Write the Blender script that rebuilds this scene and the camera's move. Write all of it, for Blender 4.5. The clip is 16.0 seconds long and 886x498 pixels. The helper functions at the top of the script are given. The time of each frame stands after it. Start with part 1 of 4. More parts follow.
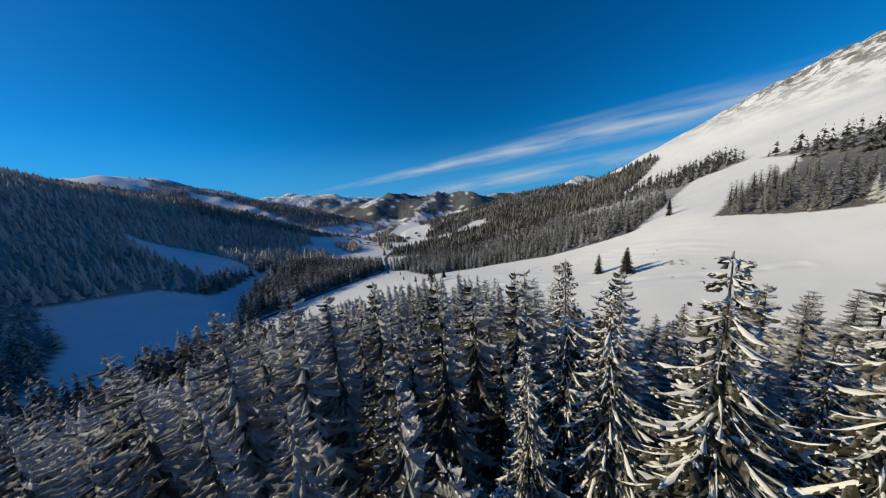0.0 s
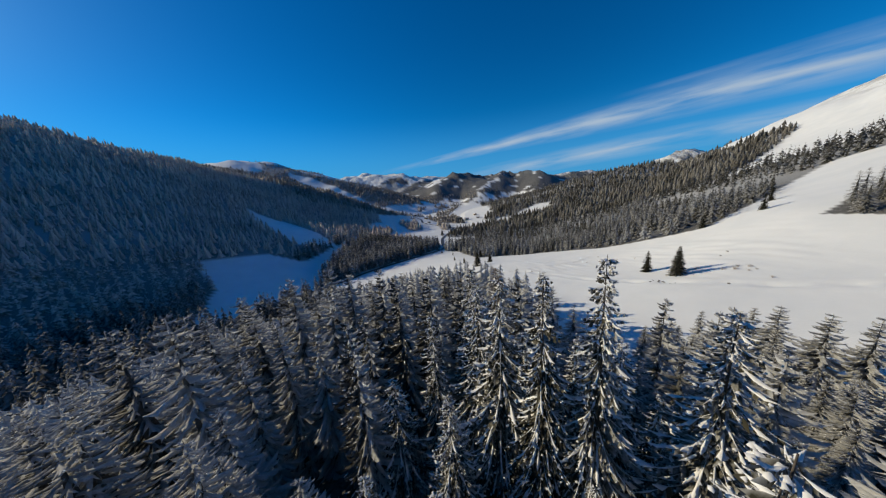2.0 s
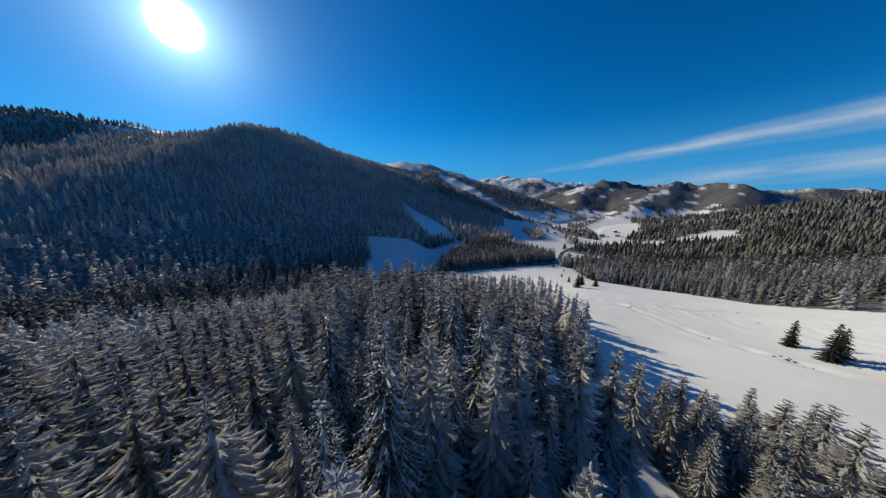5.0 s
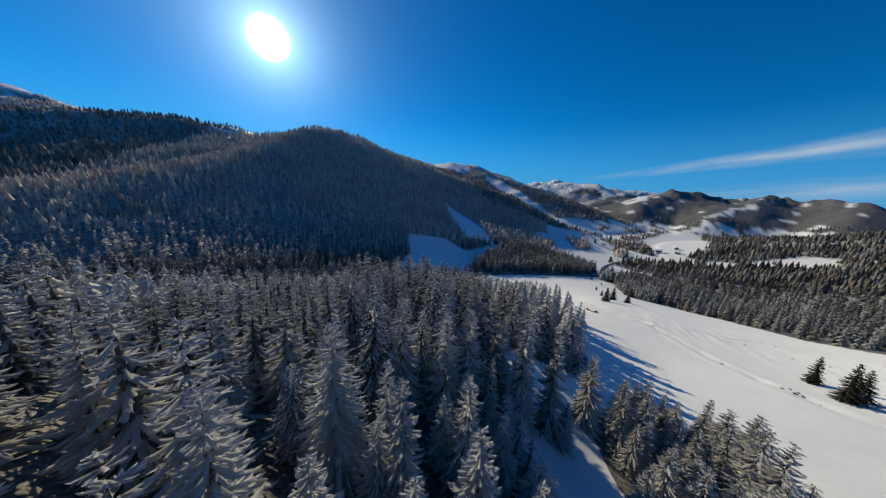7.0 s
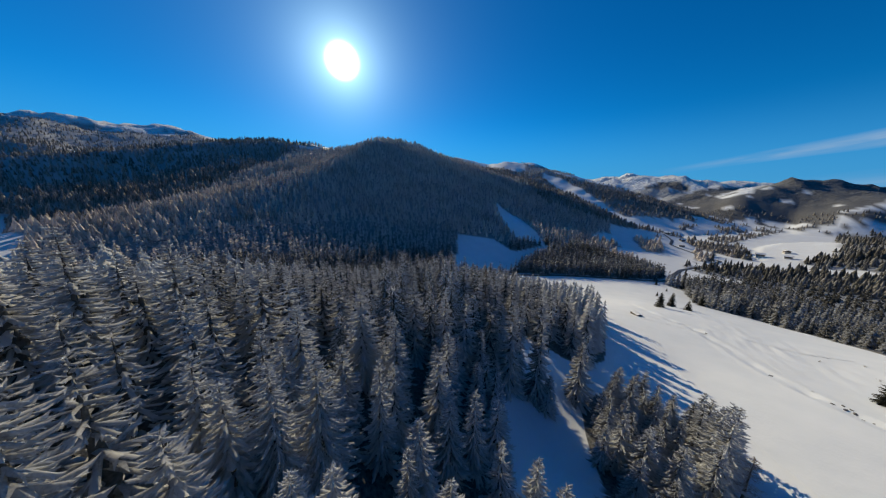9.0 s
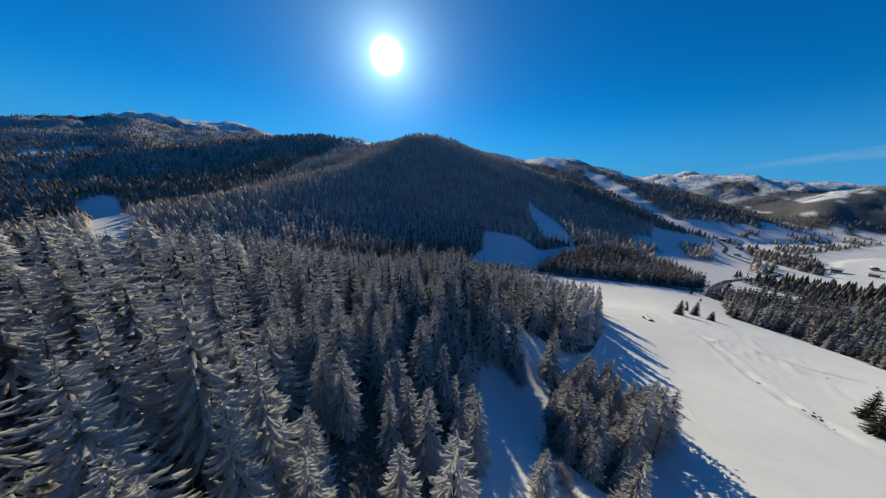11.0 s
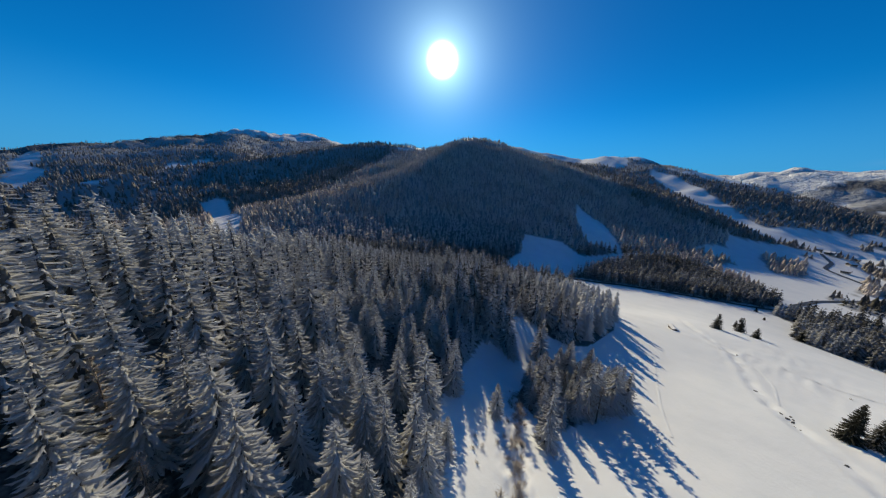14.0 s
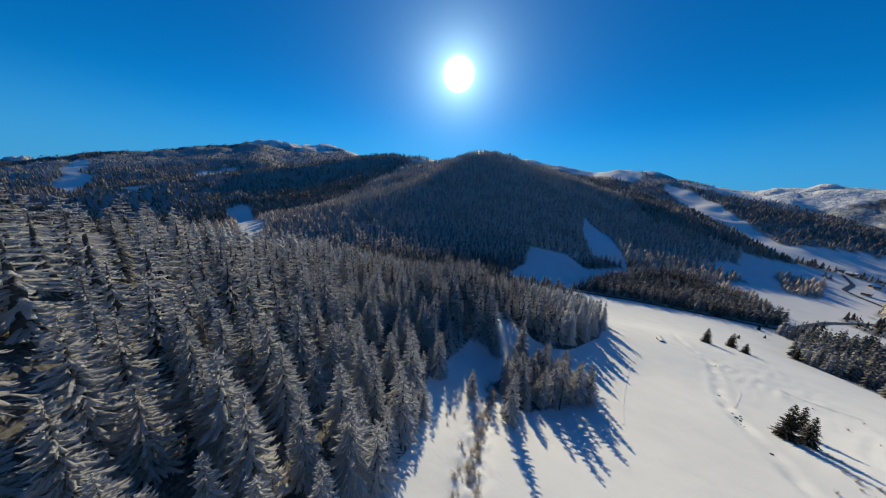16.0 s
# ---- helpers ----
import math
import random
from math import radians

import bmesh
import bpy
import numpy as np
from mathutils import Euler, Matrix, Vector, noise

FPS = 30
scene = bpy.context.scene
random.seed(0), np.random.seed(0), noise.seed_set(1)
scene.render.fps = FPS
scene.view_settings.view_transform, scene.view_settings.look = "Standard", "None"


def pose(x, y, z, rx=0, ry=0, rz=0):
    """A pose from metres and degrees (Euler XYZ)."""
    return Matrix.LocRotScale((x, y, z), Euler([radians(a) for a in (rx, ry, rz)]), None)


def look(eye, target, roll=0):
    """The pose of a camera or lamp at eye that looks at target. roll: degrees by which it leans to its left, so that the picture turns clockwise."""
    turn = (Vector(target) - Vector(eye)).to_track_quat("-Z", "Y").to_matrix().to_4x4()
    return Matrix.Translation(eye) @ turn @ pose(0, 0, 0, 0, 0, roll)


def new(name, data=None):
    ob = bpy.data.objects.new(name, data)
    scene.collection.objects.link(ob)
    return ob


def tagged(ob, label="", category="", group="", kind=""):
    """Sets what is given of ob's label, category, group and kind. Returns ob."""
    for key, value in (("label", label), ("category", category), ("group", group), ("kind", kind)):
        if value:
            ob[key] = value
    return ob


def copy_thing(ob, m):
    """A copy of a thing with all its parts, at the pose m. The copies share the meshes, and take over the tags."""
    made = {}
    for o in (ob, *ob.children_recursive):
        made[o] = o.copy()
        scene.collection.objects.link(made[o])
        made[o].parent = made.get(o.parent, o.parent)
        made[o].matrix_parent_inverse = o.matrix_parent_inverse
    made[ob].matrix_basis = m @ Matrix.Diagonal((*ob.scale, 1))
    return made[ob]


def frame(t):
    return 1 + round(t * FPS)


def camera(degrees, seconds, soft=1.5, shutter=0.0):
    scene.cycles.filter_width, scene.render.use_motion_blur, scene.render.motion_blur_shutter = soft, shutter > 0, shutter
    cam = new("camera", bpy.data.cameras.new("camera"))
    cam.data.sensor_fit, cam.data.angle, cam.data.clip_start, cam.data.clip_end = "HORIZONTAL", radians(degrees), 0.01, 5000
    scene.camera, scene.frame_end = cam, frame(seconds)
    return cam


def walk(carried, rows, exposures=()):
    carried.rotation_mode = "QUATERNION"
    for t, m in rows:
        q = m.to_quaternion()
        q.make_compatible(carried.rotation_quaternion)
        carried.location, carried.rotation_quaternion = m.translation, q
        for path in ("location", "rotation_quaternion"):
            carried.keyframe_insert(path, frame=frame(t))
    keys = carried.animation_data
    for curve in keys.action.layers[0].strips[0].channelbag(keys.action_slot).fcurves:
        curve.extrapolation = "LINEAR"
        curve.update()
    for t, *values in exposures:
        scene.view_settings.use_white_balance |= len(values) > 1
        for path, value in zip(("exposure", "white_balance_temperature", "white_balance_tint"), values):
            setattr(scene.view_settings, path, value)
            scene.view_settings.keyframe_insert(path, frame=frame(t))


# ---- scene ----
cam = camera(120.4, 16.0, soft=1.25)
# seconds, x, y, z, yaw to the left, pitch, lean
ROWS = [
    (0, 5.10, -1.03, 1.59, 0.25, -10.02, -5.08),
    (0.5, 8.85, -3.23, 3.14, 1.90, -11.54, -5.29),
    (1, 13.20, -7.02, 4.54, 4.86, -12.64, -5.43),
    (1.5, 18.21, -10.91, 6.18, 9.40, -13.29, -5.41),
    (2, 23.62, -14.38, 7.66, 14.71, -13.33, -4.70),
    (2.5, 29.67, -17.62, 9.18, 20.30, -13.11, -3.96),
    (3, 36.36, -20.74, 10.83, 25.87, -12.75, -3.06),
    (3.5, 43.49, -23.54, 12.43, 31.14, -12.41, -2.26),
    (4, 50.84, -25.71, 13.72, 35.99, -12.11, -1.63),
    (6.5, 82.79, -33.21, 19.79, 50.52, -11.83, 2.86),
    (7, 89.55, -33.47, 20.99, 52.96, -11.92, 3.11),
    (7.5, 96.41, -33.13, 22.10, 55.88, -12.05, 2.78),
    (8, 103.33, -32.74, 23.12, 59.10, -12.17, 2.20),
    (8.5, 110.31, -32.18, 24.16, 62.46, -12.22, 1.53),
    (9, 117.21, -31.46, 25.30, 65.67, -12.23, 1.04),
    (9.5, 123.97, -30.49, 26.64, 68.50, -12.46, 1.31),
    (12, 156.69, -23.92, 34.23, 76.22, -14.21, 2.11),
    (12.5, 163.05, -22.47, 35.82, 78.52, -14.24, 1.55),
    (13, 169.31, -20.91, 37.40, 80.81, -14.20, 1.28),
    (13.5, 175.48, -19.21, 38.99, 82.71, -14.10, 1.55),
    (14, 181.55, -17.29, 40.57, 84.17, -13.86, 2.04),
    (14.5, 187.48, -15.29, 42.08, 85.23, -13.36, 2.32),
    (15, 193.25, -13.23, 43.48, 85.97, -12.69, 2.47),
    (15.5, 198.88, -11.22, 44.77, 86.48, -12.17, 2.73),
    (16, 204.42, -9.28, 45.95, 86.85, -11.89, 3.08),
]


def flight(x, y, z, yaw, pitch, lean):
    a, b = radians(yaw), radians(pitch)
    ahead = Vector((-math.sin(a) * math.cos(b), math.cos(a) * math.cos(b), math.sin(b)))
    return look((x, y, z), Vector((x, y, z)) + ahead, lean)


walk(cam, [(t, flight(*row)) for t, *row in ROWS])

# ---- daylight ----
SUN_AZIMUTH, SUN_HEIGHT = radians(-85.6), radians(22.3)
SUN_WAY = Vector((math.sin(SUN_AZIMUTH) * math.cos(SUN_HEIGHT), math.cos(SUN_AZIMUTH) * math.cos(SUN_HEIGHT), math.sin(SUN_HEIGHT)))
world = bpy.data.worlds.new("winter_sky")
scene.world = world
world.use_nodes = True
wn, wl = world.node_tree.nodes, world.node_tree.links
wn.clear()


def wmath(op, a, b=0.0, clamp=False):
    m = wn.new("ShaderNodeMath")
    m.operation, m.use_clamp = op, clamp
    for value, slot in ((a, m.inputs[0]), (b, m.inputs[1])):
        if isinstance(value, (int, float)):
            slot.default_value = value
        else:
            wl.new(value, slot)
    return m.outputs[0]


def wdot(way, v):
    d = wn.new("ShaderNodeVectorMath")
    d.operation = "DOT_PRODUCT"
    wl.new(way, d.inputs[0])
    d.inputs[1].default_value = v
    return d.outputs["Value"]


def wmix(blend, fac, a, b):
    m = wn.new("ShaderNodeMix")
    m.data_type, m.blend_type = "RGBA", blend
    for value, slot in ((fac, m.inputs["Factor"]), (a, m.inputs["A"]), (b, m.inputs["B"])):
        if isinstance(value, float):
            slot.default_value = value
        elif isinstance(value, tuple):
            slot.default_value = (*value, 1)
        else:
            wl.new(value, slot)
    return m.outputs["Result"]


def wrange(value, a, b, c=0.0, d=1.0):
    m = wn.new("ShaderNodeMapRange")
    m.interpolation_type = "SMOOTHSTEP"
    wl.new(value, m.inputs["Value"])
    for k, x in zip(("From Min", "From Max", "To Min", "To Max"), (a, b, c, d)):
        m.inputs[k].default_value = x
    return m.outputs["Result"]


# clear, deep blue mountain sky
sky = wn.new("ShaderNodeTexSky")
sky.sky_type, sky.sun_disc = "NISHITA", False
sky.sun_elevation, sky.sun_rotation = SUN_HEIGHT, SUN_AZIMUTH
sky.altitude, sky.air_density, sky.dust_density, sky.ozone_density = 2500, 1.0, 0.0, 5.0
deep = wn.new("ShaderNodeHueSaturation")
deep.inputs["Saturation"].default_value = 1.25
wl.new(sky.outputs[0], deep.inputs["Color"])
blue = wmix("MULTIPLY", 1.0, deep.outputs["Color"], (0.12, 0.85, 0.88))
way = wn.new("ShaderNodeTexCoord").outputs["Generated"]
axes = wn.new("ShaderNodeSeparateXYZ")
wl.new(way, axes.inputs[0])
# long thin cirrus low over the valley
bearing = wmath("ARCTAN2", axes.outputs["X"], axes.outputs["Y"])
across = wdot(way, (0.1155, 0.1256, -0.9853))
streak = wn.new("ShaderNodeCombineXYZ")
wl.new(wmath("MULTIPLY", bearing, 3.0), streak.inputs["X"])
wl.new(wmath("MULTIPLY", across, 24.0), streak.inputs["Y"])
wisps = wn.new("ShaderNodeTexNoise")
wisps.inputs["Scale"].default_value, wisps.inputs["Detail"].default_value, wisps.inputs["Roughness"].default_value = 1.6, 5.0, 0.5
wl.new(streak.outputs[0], wisps.inputs["Vector"])
half = wrange(bearing, -0.5, 0.6, 0.010, 0.046)
band = wmath("SUBTRACT", 1.0, wmath("DIVIDE", wmath("ABSOLUTE", wmath("ADD", across, 0.011)), half), clamp=True)
band = wmath("MULTIPLY", band, wmath("MULTIPLY", wrange(bearing, -0.5, -0.2), wrange(bearing, 1.5, 0.75)))
haze = wmath("SUBTRACT", 1.0, wmath("DIVIDE", wmath("ABSOLUTE", wmath("SUBTRACT", across, 0.080)), 0.035), clamp=True)
haze = wmath("MULTIPLY", haze, wmath("MULTIPLY", wrange(bearing, -0.35, 0.1, 0, 0.9), wrange(bearing, 1.4, 0.8)))
thin = wmath("SUBTRACT", 1.0, wmath("DIVIDE", wmath("ABSOLUTE", wmath("ADD", across, 0.060)), 0.012), clamp=True)
thin = wmath("MULTIPLY", thin, wmath("MULTIPLY", wrange(bearing, 0.3, 0.5, 0, 0.25), wrange(bearing, 1.2, 0.6)))
cover = wmath("MULTIPLY", wmath("ADD", wmath("ADD", band, haze), thin), wrange(wisps.outputs["Fac"], 0.22, 0.74), clamp=True)
low = wrange(axes.outputs["Z"], 0.0, 0.26, 0.85, 0.0)
blue = wmix("MIX", low, blue, (0.5, 2.3, 5.2))
clouded = wmix("MIX", wmath("MULTIPLY", cover, 0.95), blue, (3.5, 4.3, 5.2))
# the glare round the low sun
away = wmath("ARCCOSINE", wdot(way, tuple((SUN_WAY + Vector((0, 0, 0.008))).normalized())))
glow = wmath("ADD", wmath("MULTIPLY", wmath("EXPONENT", wmath("MULTIPLY", away, -8.0)), 5.0), wmath("MULTIPLY", wmath("EXPONENT", wmath("MULTIPLY", away, -20.0)), 13.0))
glow = wmath("ADD", glow, wrange(away, 0.058, 0.016, 0.0, 45.0))
tint = wn.new("ShaderNodeCombineColor")
for k, g in (("Red", 0.62), ("Green", 0.93), ("Blue", 1.0)):
    wl.new(wmath("MULTIPLY", glow, g), tint.inputs[k])
bright = wmix("ADD", 1.0, clouded, tint.outputs[0])
bg = wn.new("ShaderNodeBackground")
bg.inputs["Strength"].default_value = 0.12
out = wn.new("ShaderNodeOutputWorld")
wl.new(bright, bg.inputs["Color"])
wl.new(bg.outputs[0], out.inputs["Surface"])
lamp = bpy.data.lights.new("sun", "SUN")
lamp.energy, lamp.angle, lamp.color = 4.35, radians(0.53), (1.0, 0.85, 0.565)
sun = new("sun", lamp)
sun.matrix_world = look(SUN_WAY * 100, (0, 0, 0))


# ---- materials ----
def material(name):
    m = bpy.data.materials.new(name)
    m.use_nodes = True
    return m, m.node_tree.nodes, m.node_tree.links, m.node_tree.nodes["Principled BSDF"]


def noise_node(n, l, scale, detail=3.0, rough=0.55, coord="Object"):
    tc, no = n.new("ShaderNodeTexCoord"), n.new("ShaderNodeTexNoise")
    no.inputs["Scale"].default_value, no.inputs["Detail"].default_value, no.inputs["Roughness"].default_value = scale, detail, rough
    l.new(tc.outputs[coord], no.inputs["Vector"])
    return no


def ramp(n, l, source, stops):
    r = n.new("ShaderNodeValToRGB")
    for k, (at, c) in enumerate(stops):
        e = r.color_ramp.elements[k] if k < 2 else r.color_ramp.elements.new(at)
        e.position, e.color = at, (*c, 1)
    l.new(source, r.inputs["Fac"])
    return r


def mix(n, l, fac, a, b):
    m = n.new("ShaderNodeMix")
    m.data_type = "RGBA"
    for value, slot in ((fac, m.inputs["Factor"]), (a, m.inputs["A"]), (b, m.inputs["B"])):
        if isinstance(value, bpy.types.NodeSocket):
            l.new(value, slot)
        else:
            slot.default_value = value if isinstance(value, float) else (*value, 1)
    return m.outputs["Result"]


def math_node(n, l, op, a, b=0.5, clamp=False):
    m = n.new("ShaderNodeMath")
    m.operation, m.use_clamp = op, clamp
    for value, slot in ((a, m.inputs[0]), (b, m.inputs[1])):
        if isinstance(value, bpy.types.NodeSocket):
            l.new(value, slot)
        else:
            slot.default_value = value
    return m.outputs[0]


def ground_material():
    m, n, l, p = material("snow_ground")
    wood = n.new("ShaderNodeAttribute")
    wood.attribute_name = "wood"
    rock = n.new("ShaderNodeAttribute")
    rock.attribute_name = "rock"
    big, fine = noise_node(n, l, 0.05, 4), noise_node(n, l, 1.3, 5)
    snow = ramp(n, l, big.outputs["Fac"], [(0.3, (0.69, 0.725, 0.76)), (0.7, (0.76, 0.785, 0.81))])
    # litter on the forest floor, darkened to paint in the shade between trees
    shaded_litter = ramp(n, l, fine.outputs["Fac"], [(0.35, (0.035, 0.036, 0.034)), (0.75, (0.22, 0.22, 0.22))])
    alp = n.new("ShaderNodeAttribute")
    alp.attribute_name = "alp"
    # treetops of the far woods, greyed blue so the colour carries distance haze
    hazy_canopy = ramp(n, l, noise_node(n, l, 0.05, 5, 0.7).outputs["Fac"], [(0.35, (0.05, 0.058, 0.066)), (0.7, (0.16, 0.17, 0.18))])
    cover = mix(n, l, alp.outputs["Fac"], shaded_litter.outputs["Color"], hazy_canopy.outputs["Color"])
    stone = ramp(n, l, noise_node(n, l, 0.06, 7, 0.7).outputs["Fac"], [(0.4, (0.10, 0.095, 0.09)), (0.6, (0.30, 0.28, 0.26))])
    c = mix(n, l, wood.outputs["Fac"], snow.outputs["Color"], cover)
    crag = ramp(n, l, noise_node(n, l, 0.035, 8, 0.7).outputs["Fac"], [(0.47, (0, 0, 0)), (0.52, (1, 1, 1))])
    c = mix(n, l, math_node(n, l, "MULTIPLY", crag.outputs["Color"], rock.outputs["Fac"]), c, stone.outputs["Color"])
    l.new(c, p.inputs["Base Color"])
    p.inputs["Roughness"].default_value = 0.75
    bump = n.new("ShaderNodeBump")
    bump.inputs["Strength"].default_value, bump.inputs["Distance"].default_value = 0.35, 0.25
    l.new(noise_node(n, l, 0.6, 7, 0.6).outputs["Fac"], bump.inputs["Height"])
    # gullies and ribs of the far mountains
    ribs = n.new("ShaderNodeBump")
    ribs.inputs["Strength"].default_value, ribs.inputs["Distance"].default_value = 1.0, 90.0
    l.new(math_node(n, l, "MULTIPLY", noise_node(n, l, 0.007, 7, 0.6).outputs["Fac"], alp.outputs["Fac"]), ribs.inputs["Height"])
    l.new(bump.outputs["Normal"], ribs.inputs["Normal"])
    l.new(ribs.outputs["Normal"], p.inputs["Normal"])
    return m


def rime_material(name, dark, light, frost, start, soft):
    """Spruce boughs under rime: white along the back of each bough and towards its tip, bare needles on the hanging hem."""
    m, n, l, p = material(name)
    geo = n.new("ShaderNodeNewGeometry")
    att = n.new("ShaderNodeAttribute")
    att.attribute_name = "rime"
    coarse, grain = noise_node(n, l, 0.5, 3), noise_node(n, l, 5.0, 3)
    info = n.new("ShaderNodeObjectInfo")
    green = mix(n, l, geo.outputs["Random Per Island"], dark, light)
    lie = math_node(n, l, "ADD", att.outputs["Fac"], math_node(n, l, "MULTIPLY", math_node(n, l, "SUBTRACT", grain.outputs["Fac"], 0.5), 0.9))
    lie = math_node(n, l, "ADD", lie, math_node(n, l, "MULTIPLY", math_node(n, l, "SUBTRACT", coarse.outputs["Fac"], 0.5), 0.8))
    lie = math_node(n, l, "ADD", lie, math_node(n, l, "MULTIPLY", math_node(n, l, "SUBTRACT", info.outputs["Random"], 0.5), 0.25))
    lie = math_node(n, l, "DIVIDE", math_node(n, l, "SUBTRACT", lie, start), soft, clamp=True)
    c = mix(n, l, lie, green, frost)
    l.new(c, p.inputs["Base Color"])
    p.inputs["Roughness"].default_value = 0.85
    p.inputs["Specular IOR Level"].default_value = 0.2
    thin, both = n.new("ShaderNodeBsdfTranslucent"), n.new("ShaderNodeMixShader")
    l.new(c, thin.inputs["Color"])
    both.inputs["Fac"].default_value = 0.42
    l.new(p.outputs[0], both.inputs[1])
    l.new(thin.outputs[0], both.inputs[2])
    l.new(both.outputs[0], n["Material Output"].inputs["Surface"])
    return m


def plain_material(name, a, b, scale, rough=0.85, bump_size=0.0):
    m, n, l, p = material(name)
    no = noise_node(n, l, scale, 5)
    l.new(ramp(n, l, no.outputs["Fac"], [(0.3, a), (0.7, b)]).outputs["Color"], p.inputs["Base Color"])
    p.inputs["Roughness"].default_value = rough
    if bump_size:
        bump = n.new("ShaderNodeBump")
        bump.inputs["Distance"].default_value = bump_size
        l.new(no.outputs["Fac"], bump.inputs["Height"])
        l.new(bump.outputs["Normal"], p.inputs["Normal"])
    return m


GROUND = ground_material()
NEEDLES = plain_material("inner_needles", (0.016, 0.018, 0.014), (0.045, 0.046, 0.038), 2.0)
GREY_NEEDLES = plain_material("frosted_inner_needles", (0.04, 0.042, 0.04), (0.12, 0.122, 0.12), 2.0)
RIMED = rime_material("rimed_boughs", (0.035, 0.034, 0.028), (0.13, 0.13, 0.125), (0.62, 0.63, 0.64), -0.42, 0.9)
LADEN = rime_material("laden_boughs", (0.030, 0.029, 0.020), (0.105, 0.098, 0.072), (0.70, 0.71, 0.71), 0.36, 0.8)
BARE = rime_material("dark_boughs", (0.020, 0.022, 0.016), (0.07, 0.07, 0.05), (0.66, 0.66, 0.66), 0.62, 0.6)
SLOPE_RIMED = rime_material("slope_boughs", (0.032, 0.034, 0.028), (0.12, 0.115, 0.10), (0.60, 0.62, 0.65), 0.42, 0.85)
# hill boughs: frost paled and warmed to paint in the low sun's glare
HILL_GLARE_RIME = rime_material("hill_glare_boughs", (0.06, 0.050, 0.040), (0.20, 0.165, 0.13), (0.75, 0.69, 0.64), -0.32, 1.0)
# range boughs: darkened for the shaded flanks, browned for the same glare
RANGE_SHADE_RIME = rime_material("range_shade_boughs", (0.055, 0.05, 0.042), (0.17, 0.15, 0.13), (0.61, 0.58, 0.55), 0.06, 1.0)
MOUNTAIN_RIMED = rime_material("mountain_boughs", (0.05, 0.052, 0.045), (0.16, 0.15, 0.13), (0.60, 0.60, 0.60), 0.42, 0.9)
BOUGH_SNOW = plain_material("bough_snow", (0.68, 0.69, 0.70), (0.80, 0.805, 0.81), 3.0, 0.7)
BARK = plain_material("bark", (0.035, 0.028, 0.022), (0.12, 0.10, 0.085), 6.0)

# ---- landforms: (x, y, height) of the places that shape the ground near the flight ----
KNOLL = [(134, -32, -19), (160, -75, 12), (90, -77, -5), (30, -40, -23), (25, -58, -19), (60, -20, -29), (-12, 45, -49), (37, 40, -39), (22, 54, -48),
         (-45, 18, -48), (-60, -60, -40), (120, -150, 26), (60, -175, 14), (0, -165, -8), (230, -90, 30), (200, -30, -14), (26, 14, -37), (6, 10, -43), (-12, 84, -52), (-12, 118, -61), (-22, 148, -70)]
MEADOW = [(99, -3, -39), (105, 14, -43), (62, 35, -53), (82, 33, -51), (101, 148, -54), (110, 171, -57), (120, 144, -50),
          (-1, 210, -76), (-10, 267, -82), (-15, 302, -90), (130, 60, -47), (190, 40, -32), (180, 120, -38), (202, 198, -24), (60, 110, -60)]
VALLEY = [(-97, 452, -116), (-150, 560, -122), (-260, 750, -124), (-341, 915, -124), (-420, 1100, -126), (-90, 240, -100),
          (-150, 110, -98), (-220, -60, -92), (-300, -300, -80), (-250, 330, -112), (-230, 480, -114), (-50, 380, -106)]
BENCH = [(-373, 240, -78), (-385, 387, -64), (-403, 454, -60), (-520, 489, -40), (-600, 100, 15), (-700, -300, 30), (-540, 640, -60),
         (-850, 400, 110), (-900, 0, 110), (-760, 760, 20)]
RIGHT_SIDE = [(60, 420, -108), (160, 420, -82), (260, 330, -28), (20, 560, -122), (120, 640, -112), (330, 560, -40), (420, 250, 40), (350, -60, 40), (0, 900, -122),
              (400, 900, -40), (150, -350, 50), (650, 300, 130)]
NODES = np.array(KNOLL + MEADOW + VALLEY + BENCH + RIGHT_SIDE, float)


def soft_distance(ax, ay, bx, by):
    return np.sqrt((ax - bx) ** 2 + (ay - by) ** 2 + 30.0 ** 2)


def solve_land():
    n = len(NODES)
    a = np.zeros((n + 3, n + 3))
    a[:n, :n] = soft_distance(NODES[:, None, 0], NODES[:, None, 1], NODES[None, :, 0], NODES[None, :, 1]) - 2.0 * np.eye(n)
    a[:n, n], a[:n, n + 1], a[:n, n + 2] = 1, NODES[:, 0], NODES[:, 1]
    a[n:, :n] = a[:n, n:].T
    return np.linalg.solve(a, np.r_[NODES[:, 2], 0, 0, 0])


LAND = solve_land()

# Crest lines of the hills and mountains round the valley: x, y, height; and how steeply they fall away.
SUN_HILL = [(-1769, -778, 173), (-1696, -519, 267), (-1553, -199, 260), (-1457, 118, 266), (-1381, 302, 312), (-1424, 459, 294), (-1492, 632, 249),
            (-1329, 859, 140), (-1049, 920, 34), (-684, 881, -46)]
RUN_HILL = [(-2554, 556, 465), (-2352, 901, 432), (-2097, 1226, 339), (-2004, 1383, 299), (-1874, 1485, 328), (-1697, 1627, 296),
            (-1521, 1740, 210), (-1240, 1852, 69), (-1004, 1893, -9), (-703, 1887, -80)]
WEST_RANGE = [(-1533, -3063, -69), (-1833, -2873, 89), (-2012, -2738, 159), (-2111, -2520, 255), (-2240, -2396, 316), (-2444, -2169, 360),
              (-2614, -1943, 426), (-2688, -1635, 528), (-2766, -1487, 514), (-2820, -1110, 522), (-2718, -763, 422), (-2597, -310, 357)]
FAR_WEST = [(-1918, -3992, 99), (-2488, -3757, 239), (-2593, -3680, 228), (-2692, -3473, 221)]
